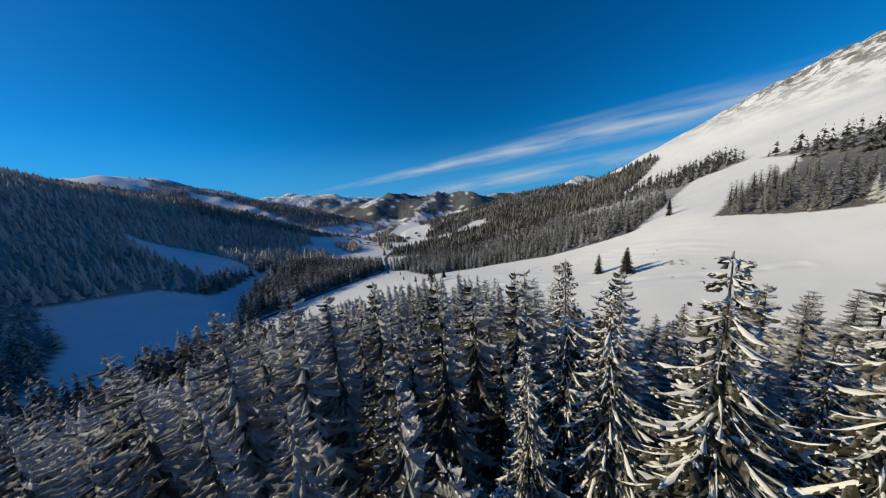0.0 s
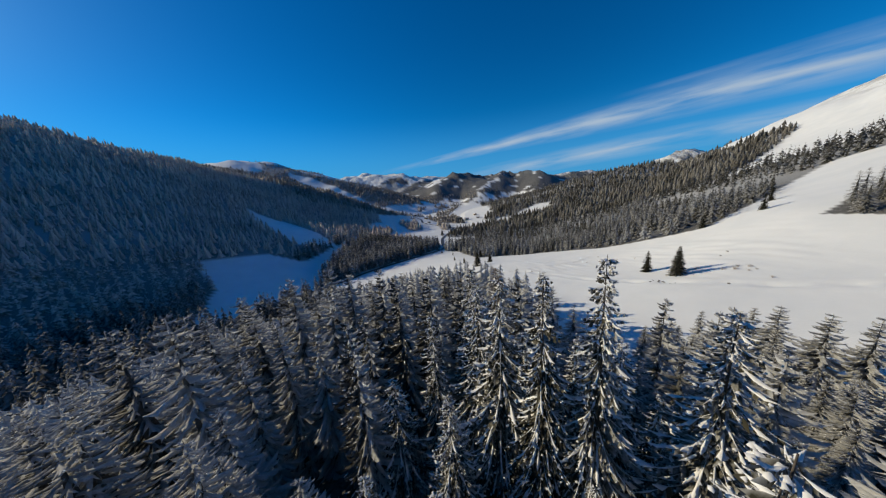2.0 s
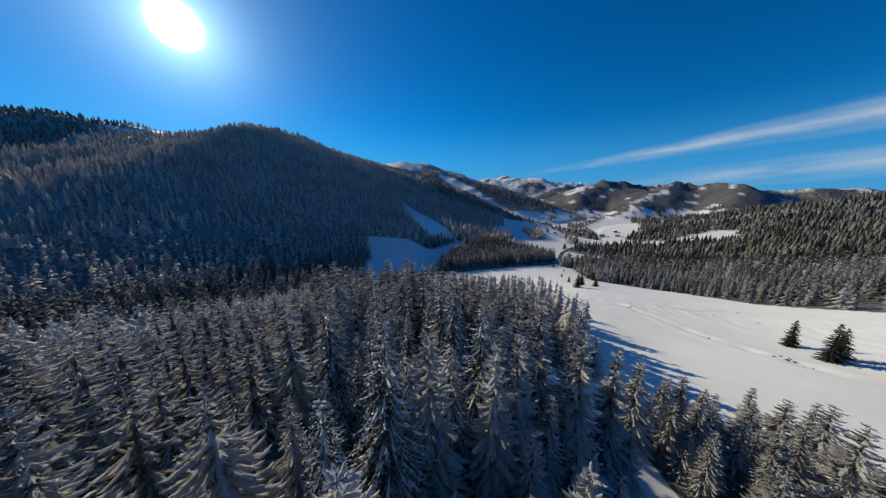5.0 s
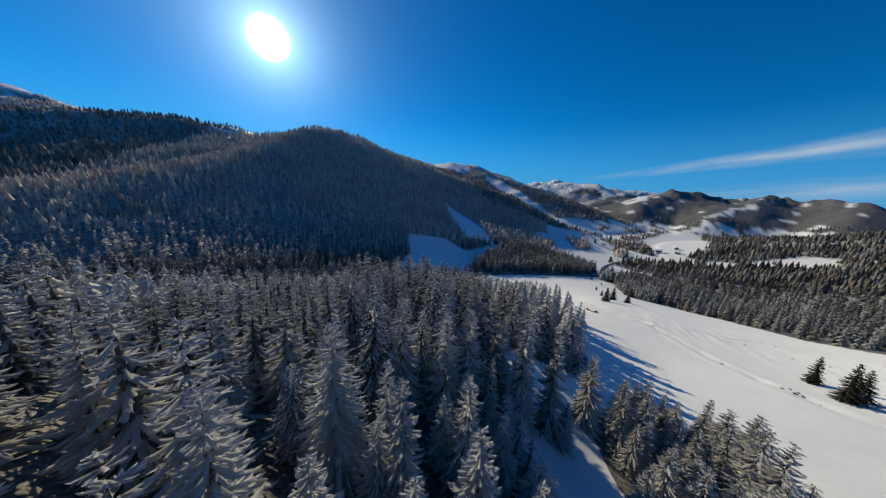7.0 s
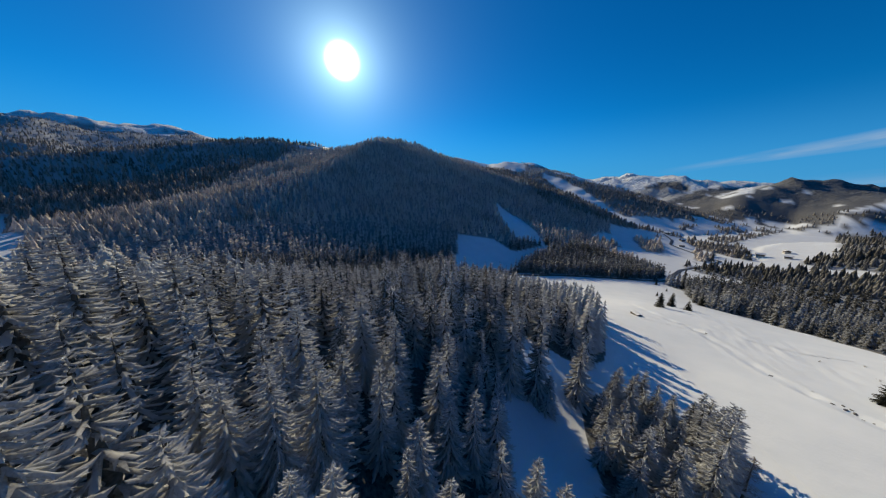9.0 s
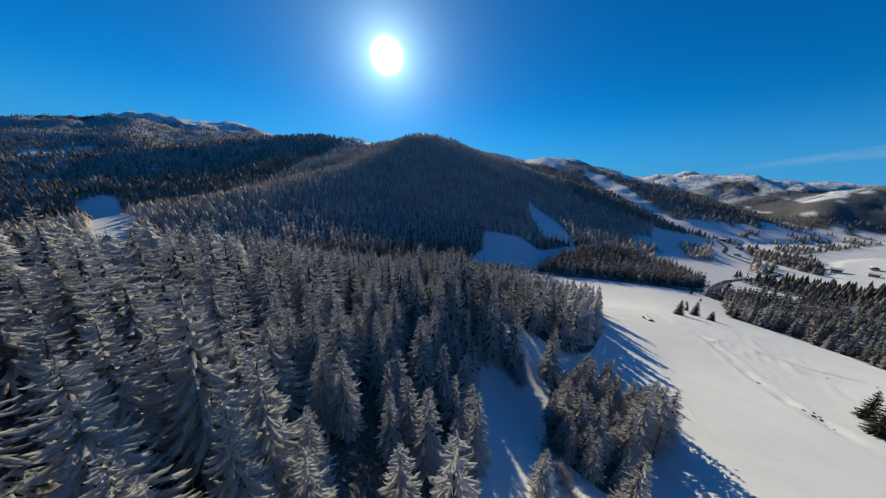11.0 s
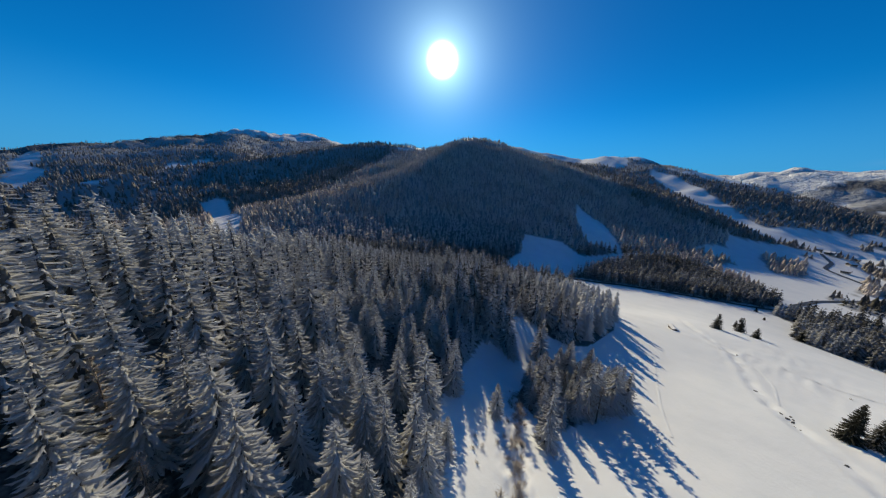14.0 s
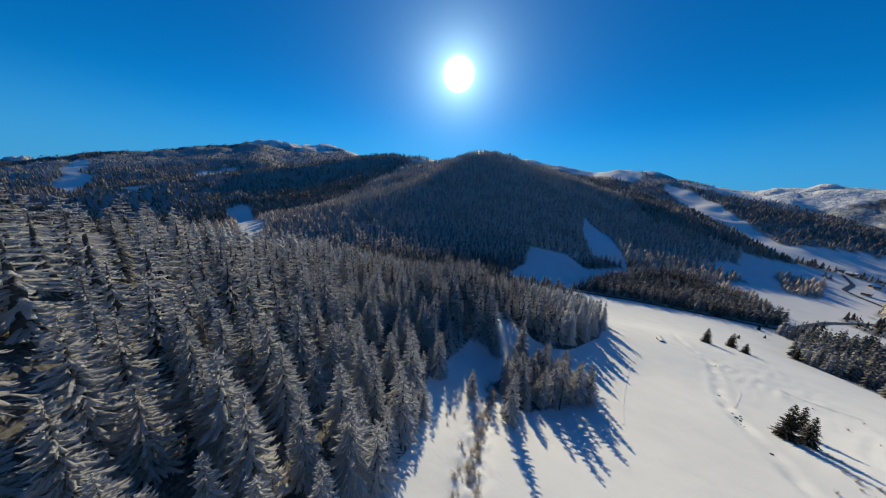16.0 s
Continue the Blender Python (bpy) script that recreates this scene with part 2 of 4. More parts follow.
FAR_NORTH = [(-3080, 3270, 432), (-2838, 3489, 327), (-2606, 3672, 299), (-2235, 3919, 382), (-1979, 3948, 332), (-1658, 3993, 302),
             (-1442, 4081, 246), (-1102, 4299, 219), (-155, 4497, 135), (736, 4541, 108), (1207, 4439, 129), (1555, 4329, 56),
             (1983, 4039, 179), (2139, 3845, 262), (2383, 3699, 131)]
WHITE_RIDGE = [(-2010, 2500, -60), (-1880, 2640, 90), (-1790, 2720, 190), (-1650, 2800, 232), (-1504, 2885, 240), (-1363, 2962, 222), (-1216, 3032, 238),
               (-1119, 3074, 215), (-1024, 3111, 178)]
MIDDLE_MOUNTAIN = [(-1147, 2772, -35), (-795, 2893, 98), (-480, 2961, 185), (-166, 2995, 121), (159, 2896, 151), (343, 2880, 98),
                   (617, 2731, -39), (856, 2561, -150)]
FOREST_SPUR = [(96, 895, -122), (240, 1074, -67), (463, 1215, -2), (583, 1273, 38), (701, 1212, 19), (810, 1142, 53)]
ROCK_MOUNTAIN = [(868, 1223, 52), (977, 1138, 119), (1016, 1035, 184), (1077, 895, 253), (1076, 815, 276), (1085, 716, 291), (1110, 676, 313),
                 (1250, 520, 400), (1400, 300, 460), (1500, 0, 380), (1500, -400, 250), (1200, -900, 200), (500, -1300, 200), (-300, -1500, 100)]
CRESTS = [(SUN_HILL, 0.34), (RUN_HILL, 0.33), (WEST_RANGE, 0.30), (FAR_WEST, 0.3), (FAR_NORTH, 0.42), (WHITE_RIDGE, 0.40), (MIDDLE_MOUNTAIN, 0.30), (FOREST_SPUR, 0.22),
          (ROCK_MOUNTAIN, 0.52)]


def waves(x, y, size, seed):
    """Smooth relief of about -1 to 1 from a few crossing waves of about the given size."""
    rng = np.random.RandomState(seed)
    out = 0
    for k in range(7):
        a, p, s = rng.uniform(0, 6.28), rng.uniform(0, 6.28), size * rng.uniform(0.5, 1.6)
        out = out + np.sin((x * np.cos(a) + y * np.sin(a)) * 6.28 / s + p + 1.3 * np.sin((x * np.sin(a) - y * np.cos(a)) * 4 / s + p * 2))
    return out / 3.5


def crest_height(x, y, line, fall):
    best = np.full(np.shape(x), -1e9)
    for (ax, ay, az), (bx, by, bz) in zip(line[:-1], line[1:]):
        ux, uy = bx - ax, by - ay
        s = np.clip(((x - ax) * ux + (y - ay) * uy) / (ux * ux + uy * uy), 0, 1)
        d = np.hypot(x - ax - s * ux, y - ay - s * uy)
        best = np.maximum(best, az + s * (bz - az) - fall * d * d / (d + 30.0))
    return best


# Spurs and ravines on the flanks of the hills: how high or deep, how wide, and their line.
SPURS = [(30, 85, [(-1150, 200), (-975, 95), (-800, 20), (-690, -90), (-580, -210), (-440, -330)]), (22, 70, [(-1200, 380), (-905, 640), (-762, 760), (-681, 866), (-560, 880)]),
         (34, 120, [(-1500, -300), (-1330, -760), (-1190, -1040), (-906, -1150)]), (16, 60, [(-1000, 350), (-800, 330), (-640, 300)]),
         (26, 90, [(-1600, 640), (-1300, 900), (-1000, 1010), (-760, 1010)]), (24, 110, [(-2200, -1500), (-1750, -1300), (-1400, -1000)]),
         (-26, 90, [(-1250, 60), (-1000, -60), (-820, -220), (-640, -420)]), (-22, 80, [(-1300, 480), (-1000, 560), (-800, 660), (-640, 700)]),
         (28, 120, [(-20, 2880), (-130, 2450), (-180, 2100)]), (-30, 120, [(110, 2850), (120, 2400), (60, 2000)]), (26, 110, [(330, 2800), (330, 2400), (240, 2050)]),
         (-34, 130, [(-330, 2880), (-380, 2500), (-380, 2100)]), (24, 110, [(-600, 2850), (-620, 2500), (-560, 2200)])]

BROOK = [(-35, 258), (-8, 236), (38, 213), (62, 190), (82, 166), (98, 150), (108, 143), (121, 135), (140, 124), (170, 112)]
GULLY = [(92, 25), (104, 22), (117, 16), (133, 10), (147, 5), (162, 2)]


def polyline_distance(x, y, line):
    best = np.full(np.shape(x), 1e9)
    for (ax, ay), (bx, by) in zip(line[:-1], line[1:]):
        s = np.clip(((x - ax) * (bx - ax) + (y - ay) * (by - ay)) / ((bx - ax) ** 2 + (by - ay) ** 2), 0, 1)
        best = np.minimum(best, np.hypot(x - ax - s * (bx - ax), y - ay - s * (by - ay)))
    return best


def land(x, y):
    """The height of the ground."""
    x, y = np.asarray(x, float), np.asarray(y, float)
    near = LAND[-3] + LAND[-2] * x + LAND[-1] * y
    for (px, py, _), w in zip(NODES, LAND):
        near = near + w * soft_distance(x, y, px, py)
    far = np.full(np.shape(x), -125.0)
    for line, fall in CRESTS:
        c = crest_height(x, y, line, fall)
        far = np.maximum(far, c) + 9 * np.exp(-np.abs(far - c) / 18.0) * (c > -125)
    r = np.hypot(x + 50, y - 200)
    far = far + np.clip((r - 700) / 600, 0, 1) * (9 * waves(x, y, 420, 3) + 4 * waves(x, y, 130, 4)) * np.clip((far + 115) / 60, 0, 1)
    for rise, wide, line in SPURS:
        far = far + rise * np.exp(-(polyline_distance(x, y, line) / wide) ** 2)
    alp = np.clip((r - 2300) / 900, 0, 1) * np.clip((far + 60) / 200, 0, 1)
    crown = np.minimum(polyline_distance(x, y, [p[:2] for p in FAR_NORTH]), polyline_distance(x, y, [p[:2] for p in WHITE_RIDGE]))
    crown = np.minimum(crown, polyline_distance(x, y, [p[:2] for p in WEST_RANGE]) * 0.5)
    alp = alp * np.clip(crown / 450, 0.30, 1)
    far = far - alp * (120 * np.abs(waves(x, y, 440, 14)) + 55 * np.abs(waves(x, y, 180, 15)) - 20)
    crag = np.clip((far - 110) / 120, 0, 1) * (x > 500)
    far = far - crag * (16 * np.abs(waves(x, y, 150, 24)) + 7 * np.abs(waves(x, y, 60, 25)) - 7)
    k = np.clip((r - 560) / 480, 0, 1)
    k = k * k * (3 - 2 * k)
    fine = 0.16 * waves(x, y, 60, 7) + 0.05 * waves(x, y, 30, 1) + 0.03 * waves(x, y, 10, 2)
    # the brook's gully and the small ledges on the meadow's shoulder
    d = polyline_distance(x, y, BROOK)
    fine = fine - np.clip(0.35 + 0.7 * waves(x, y, 14, 5), 0, 1) * np.exp(-(d / 1.9) ** 2) + 0.2 * np.exp(-((d - 4.2) / 1.8) ** 2)
    d = polyline_distance(x, y, GULLY)
    fine = fine + np.exp(-(d / 4.5) ** 2) * (0.9 * waves(x, y, 7, 8) - 0.8)
    for cx, cy, size in ((42, 235, 34), (20, 262, 26), (150, 175, 34), (75, 215, 26), (125, 200, 26)):
        fine = fine + 0.42 * np.abs(waves(x + 0.6 * y, 0.35 * y, 15, 6)) * np.exp(-((x - cx) ** 2 + (y - cy) ** 2) / size ** 2)
    return near * (1 - k) + far * k + fine

# ---- where the ground is open and where trees stand ----
MEADOW_EDGE = [(164, -22), (143, -13), (128, -9), (116, -12), (98, -6), (74, 7), (50, 24), (32, 36), (8, 48), (8, 58), (26, 62), (42, 68), (48, 80), (46, 94), (20, 134), (-20, 168),
               (-100, 205), (-165, 235), (-215, 235), (-205, 313), (-165, 387), (-128, 498), (-70, 470), (-21, 380), (25, 395), (62, 350), (85, 300),
               (113, 262), (175, 222), (229, 262), (300, 320), (360, 360), (400, 330), (360, 250), (300, 222), (245, 206), (203, 183), (214, 160), (226, 140), (240, 128), (300, 90), (300, 20), (230, -20), (180, -30)]
VALLEY_FLOOR = [(-120, 500), (-150, 560), (-240, 700), (-330, 915), (-400, 1100), (-440, 1400), (-450, 1800), (-500, 2300), (-650, 2700)]
ROAD_LINE = [(-240, 190), (-220, 250), (-200, 335), (-160, 405), (-126, 468), (-114, 500), (-115, 530), (-133, 582), (-150, 650), (-154, 720), (-155, 800), (-162, 872), (-186, 883), (-235, 905), (-300, 935), (-330, 1010), (-400, 1100)]
CLUMP = [(92, 26), (110, 33), (106, 46), (100, 58), (99, 70), (95, 79), (84, 85), (70, 80), (62, 66), (62, 54), (74, 42)]
STAND = [(-256, 302), (-206, 318), (-165, 390), (-130, 498), (-128, 545), (-190, 600), (-250, 640), (-290, 582), (-292, 457)]
COPSES = [[(-369, 854), (-328, 937), (-258, 807), (-286, 772)], [(-240, 925), (-196, 930), (-165, 812), (-190, 812)],
          [(-335, 1094), (-293, 1163), (-211, 1166), (-134, 948), (-187, 968), (-255, 1009)]]
BENCH_FIELD = [(-412, 241), (-330, 205), (-264, 135), (-232, 165), (-226, 225), (-245, 300), (-262, 318), (-295, 399), (-311, 476), (-341, 574), (-364, 704),
               (-396, 788), (-372, 704), (-350, 560), (-325, 487), (-317, 427), (-312, 330), (-373, 315)]
LOWER_FIELD = [(-371, 713), (-314, 730), (-274, 719), (-178, 613), (-135, 560), (-130, 600), (-170, 702), (-186, 821), (-286, 1012), (-412, 969), (-469, 889), (-396, 788)]
HILL_RUN = [(-615, 495), (-480, 415), (-368, 374), (-314, 427), (-371, 456), (-505, 515)]
SKI_RUN = [(-1390, 1462), (-1274, 1490), (-1058, 1425), (-851, 1338), (-717, 1280), (-620, 1245), (-604, 1343), (-544, 1381), (-476, 1373), (-385, 1185), (-410, 1060),
           (-480, 992), (-560, 1040), (-749, 1160), (-908, 1210), (-1140, 1318), (-1300, 1372)]
RUN_FIELD = [(-605, 1261), (-576, 1390), (-511, 1448), (-444, 1325), (-446, 1170), (-451, 1044)]
FAR_FIELD = [(-470, 1080), (-385, 1297), (-259, 1188), (-324, 1988), (-206, 2122), (-43, 1153), (-59, 1027), (-84, 840), (-150, 830)]
SLOPE_PATCHES = [[(-235, 1700), (-205, 2190), (-140, 2470), (-60, 2640), (-16, 2610), (-100, 2410), (-160, 2160), (-165, 1900), (-190, 1650)],
                 [(-30, 2210), (50, 2270), (129, 2230), (200, 2130), (90, 2060), (-10, 2085)], [(-506, 1830), (-510, 2115), (-440, 2080), (-395, 2044), (-429, 1917)],
                 [(-836, 2662), (-717, 2940), (-646, 2900), (-560, 2640), (-640, 2420), (-720, 2440)], [(-308, 1412), (-262, 2003), (-86, 2150), (-20, 2020), (0, 1900), (-53, 1250), (-156, 1183)],
                 [(200, 2150), (330, 2120), (350, 1900), (220, 1880)], [(-70, 2780), (20, 2840), (60, 2790), (-10, 2740)]]
VALLEY_FIELDS = [(-150, 870), (40, 890), (170, 945), (222, 1005), (129, 1040), (35, 945), (-60, 960), (-90, 1240), (-300, 1480), (-300, 1250)]
TREE_BELT = [(-560, 1000), (-455, 1010), (-410, 1090), (-352, 1200)]
WEST_RUN = [(-1640, -2330), (-1450, -2050), (-1260, -1790), (-1107, -1660), (-1060, -1540), (-980, -1480), (-820, -1350), (-930, -1560), (-1030, -1640), (-1150, -1790), (-1400, -2060)]
WEST_CLEARINGS = [[(-1297, -1290), (-1436, -1178), (-1259, -1087), (-1089, -1146)], [(-885, -1260), (-923, -1160), (-850, -1150)], [(-692, -666), (-420, -400), (-299, -346), (-320, -400)],
                  [(-768, -757), (-809, -703), (-500, -465), (-640, -650)]]
DOME_SNOW = [(-1425, 240), (-1335, 262), (-1318, 330), (-1360, 375), (-1430, 380)]
SUMMIT_SNOW = [(-2150, 1130), (-2000, 1420), (-1840, 1500), (-1690, 1540), (-1540, 1420), (-1500, 1300), (-1640, 1290), (-1873, 1235)]
MOUNTAIN_SNOW = [(404, 567), (471, 446), (395, 320), (385, 262), (420, 235), (520, 215), (800, 200), (1200, 400), (1100, 900), (760, 850), (560, 700)]
OPEN_LAND = [MOUNTAIN_SNOW, SUMMIT_SNOW, DOME_SNOW, *WEST_CLEARINGS, WEST_RUN, MEADOW_EDGE, BENCH_FIELD, LOWER_FIELD, HILL_RUN, SKI_RUN, RUN_FIELD, FAR_FIELD]


def inside(x, y, ring):
    x, y = np.asarray(x, float), np.asarray(y, float)
    odd = np.zeros(x.shape, bool)
    for (ax, ay), (bx, by) in zip(ring, ring[1:] + ring[:1]):
        if ay != by:
            odd ^= ((ay > y) != (by > y)) & (x < (bx - ax) * (y - ay) / (by - ay) + ax)
    return odd


def line_distance(x, y, line):
    best = np.full(np.shape(x), 1e9)
    for (ax, ay), (bx, by) in zip(line[:-1], line[1:]):
        s = np.clip(((x - ax) * (bx - ax) + (y - ay) * (by - ay)) / ((bx - ax) ** 2 + (by - ay) ** 2), 0, 1)
        best = np.minimum(best, np.hypot(x - ax - s * (bx - ax), y - ay - s * (by - ay)))
    return best


def is_open(x, y):
    """Open snow: the mapped fields, patches on the far hills, and all above the tree line."""
    o, z = np.zeros(np.shape(x), bool), land(x, y)
    for ring in OPEN_LAND:
        o |= inside(x, y, ring)
    floor = line_distance(x, y, VALLEY_FLOOR)
    o |= (y > 540) & (floor < 95 + 45 * waves(x, y, 260, 31) + np.clip((y - 900) * 0.05, 0, 50)) & (waves(x, y, 110, 32) < 0.5)
    o |= (y > 1000) & (x > -700) & (x < 500) & (z < -100) & (waves(x, y, 330, 33) + 0.5 * waves(x, y, 120, 34) > 0.7)
    o |= inside(x, y, VALLEY_FIELDS) & (waves(x, y, 150, 46) + 0.6 * waves(x, y, 50, 47) > -0.35)
    o &= ~inside(x, y, CLUMP)
    o &= ~inside(x, y, STAND)
    for ring in COPSES:
        o &= ~inside(x, y, ring)
    o &= line_distance(x, y, TREE_BELT) > 13
    o |= line_distance(x, y, ROAD_LINE) < 8.5
    r = np.hypot(x, y)
    o |= z > np.where(x < -1000, np.where(y < -150, 415, 292), 255) + 45 * waves(x, y, 300, 8)
    o |= (r > 1900) & (y > 1500) & (waves(x, y, 520, 9) + 0.4 * waves(x, y, 150, 10) > 0.55 + 0.0004 * (z + 100))
    o |= (r > 1900) & (y < 0) & (waves(x, y, 420, 19) + 0.4 * waves(x, y, 150, 20) > 1.3)
    o |= (x > 420) & (y > 150) & (z > 62 + 25 * waves(x, y, 200, 12))
    high = (np.hypot(x, y) > 3350) | (polyline_distance(x, y, [p[:2] for p in WHITE_RIDGE]) < 420)
    o = np.where(high, z > 115 + 50 * waves(x, y, 480, 51) + 30 * waves(x, y, 150, 52), o)
    # the middle mountain is wooded but for a few clearings
    mid = ~high & (y > 1650) & (z > -112) & (line_distance(x, y, [p[:2] for p in MIDDLE_MOUNTAIN]) < 1100) & (x > -1000)
    clear = (waves(x, y, 160, 41) + 0.5 * waves(x, y, 60, 42) > 1.0) | ((z < -70) & (waves(x, y, 200, 43) > 0.5))
    broken = waves(x, y, 120, 44) + 0.6 * waves(x, y, 45, 45) > -0.25
    for ring in SLOPE_PATCHES:
        clear |= inside(x, y, ring) & broken
    o = np.where(mid, clear, o)
    return o


# ---- the ground, one sheet out to the horizon ----
def build_ground():
    turns = 680
    radii = np.concatenate([[0.0], np.cumsum(np.r_[np.full(110, 1.7), 1.7 * 1.0205 ** np.arange(200)])])
    radii = radii * 4850.0 / radii[-1] if radii[-1] > 4850 else radii
    a = np.linspace(0, 2 * np.pi, turns, endpoint=False)
    rr, aa = np.meshgrid(radii[1:], a, indexing="ij")
    x, y = 90 + rr * np.cos(aa), 30 + rr * np.sin(aa)
    x, y = np.r_[90.0, x.ravel()], np.r_[30.0, y.ravel()]
    z = land(x, y)
    me = bpy.data.meshes.new("ground")
    rings = len(radii) - 1
    i, j = np.meshgrid(np.arange(rings - 1), np.arange(turns), indexing="ij")
    k = (j + 1) % turns
    quads = np.stack([1 + i * turns + j, 1 + (i + 1) * turns + j, 1 + (i + 1) * turns + k, 1 + i * turns + k], -1).reshape(-1, 4)
    fan = [(0, 1 + t, 1 + (t + 1) % turns) for t in range(turns)]
    me.from_pydata(np.stack([x, y, z], 1).tolist(), [], fan + quads.tolist())
    # wood: how strongly the floor takes that painted shade, weaker on farther hills
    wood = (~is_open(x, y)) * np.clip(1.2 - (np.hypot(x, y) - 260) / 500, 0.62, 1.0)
    far = np.clip((np.hypot(x, y) - 2300) / 900, 0, 1)
    rock = np.maximum(np.clip((z - 120) / 120, 0, 1) * (x > 500), 0.05 * far * np.clip((z - 60) / 100, 0, 1))
    # full floor darkening again under the middle and far mountain woods
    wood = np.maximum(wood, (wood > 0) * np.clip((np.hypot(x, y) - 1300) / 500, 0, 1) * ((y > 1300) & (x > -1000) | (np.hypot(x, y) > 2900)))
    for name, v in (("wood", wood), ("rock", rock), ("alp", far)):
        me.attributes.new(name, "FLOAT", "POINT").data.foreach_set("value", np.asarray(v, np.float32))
    me.polygons.foreach_set("use_smooth", np.ones(len(me.polygons), bool))
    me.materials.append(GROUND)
    return tagged(new("ground", me), "snow-covered alpine valley floor and mountain slopes", "ground", kind="structure")


build_ground()


# ---- spruces ----
def mesh_from(name, verts, faces, mat, rime=None):
    me = bpy.data.meshes.new(name)
    verts, faces = np.asarray(verts, np.float32), np.asarray(faces, np.int32)
    me.vertices.add(len(verts))
    me.vertices.foreach_set("co", verts.ravel())
    me.loops.add(faces.size)
    me.loops.foreach_set("vertex_index", faces.ravel())
    me.polygons.add(len(faces))
    me.polygons.foreach_set("loop_start", np.arange(0, faces.size, faces.shape[1], dtype=np.int32))
    me.polygons.foreach_set("loop_total", np.full(len(faces), faces.shape[1], np.int32))
    me.update(calc_edges=True)
    me.materials.append(mat)
    if rime is not None:
        me.attributes.new("rime", "FLOAT", "POINT").data.foreach_set("value", np.asarray(rime, np.float32))
    return me


def trunk_shape(h, r, sides=7, steps=6, bend=0.0):
    v, f = [], []
    for k in range(steps + 1):
        s = k / steps
        for j in range(sides):
            a = 6.2832 * j / sides
            w = r * (1 - s) ** 0.9 + 0.015
            v.append((w * math.cos(a) + bend * math.sin(3 * s), w * math.sin(a), s * h))
    for k in range(steps):
        for j in range(sides):
            b, c = k * sides + j, k * sides + (j + 1) % sides
            f += [(b, c, c + sides), (b, c + sides, b + sides)]
    return v, f


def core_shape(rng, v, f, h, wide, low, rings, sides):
    """A ragged cone of dark needles round the trunk, which gives the crown a dark inside."""
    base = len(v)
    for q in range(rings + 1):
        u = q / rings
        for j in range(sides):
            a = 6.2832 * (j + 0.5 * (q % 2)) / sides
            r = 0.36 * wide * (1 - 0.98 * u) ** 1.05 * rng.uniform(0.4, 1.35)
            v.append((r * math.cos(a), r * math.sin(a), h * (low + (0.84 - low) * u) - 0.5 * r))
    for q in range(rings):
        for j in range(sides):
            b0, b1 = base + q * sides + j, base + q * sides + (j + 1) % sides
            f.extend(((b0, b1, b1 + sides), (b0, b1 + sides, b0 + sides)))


def bough_shape(rng, v, f, rime, along, ca, sa, ln, wide, cuts, sprays):
    """One bough: a tapering roof of needles with a ridge and two ragged hems, and short side sprays. rime is 1 where frost lies."""
    base, at = len(v), [0.06 + 0.80 * k / max(cuts - 1, 1) for k in range(cuts)]
    for u in at:
        x, y, z = along(u)
        belly = wide * (0.45 + 1.1 * u) * (1.25 - u)
        v.append((x, y, z))
        rime.append(0.30 + 0.62 * u + rng.uniform(-0.12, 0.12))
        for side in (-1, 1):
            w, d, on = belly * rng.uniform(0.65, 1.3), belly * rng.uniform(0.7, 1.5), belly * rng.uniform(-0.1, 0.7)
            v.append((x - sa * side * w + ca * on, y + ca * side * w + sa * on, z - d))
            rime.append(0.0 + 0.42 * u + rng.uniform(-0.15, 0.15))
    v.append(along(1.04))
    rime.append(1.0)
    for k in range(cuts - 1):
        a, b = base + 3 * k, base + 3 * k + 3
        f.extend(((a, b, b + 1), (a, b + 1, a + 1), (a, b + 2, b), (a, a + 2, b + 2)))
    a = base + 3 * cuts - 3
    f.extend(((a, a + 3, a + 1), (a, a + 2, a + 3)))
    for k in range(sprays):
        for side in (-1, 1):
            u0 = 0.16 + 0.78 * (k + rng.uniform(0, 0.6)) / sprays
            p0, p1 = along(u0), along(min(u0 + 0.07 + 0.16 / sprays, 1.0))
            w = (0.19 * ln + 0.16) * rng.uniform(0.6, 1.3) * (1.15 - u0) * (0.8 if sprays > 4 else 1.0)
            on, hang = w * rng.uniform(0.6, 1.2), w * rng.uniform(0.25, 0.9)
            i = len(v)
            v.extend((p0, p1, (p1[0] - sa * side * w + ca * on, p1[1] + ca * side * w + sa * on, p1[2] - hang)))
            rime.extend((0.3 + 0.4 * u0, 0.4 + 0.5 * u0, 0.55 + 0.4 * u0))
            f.append((i, i + 1, i + 2))


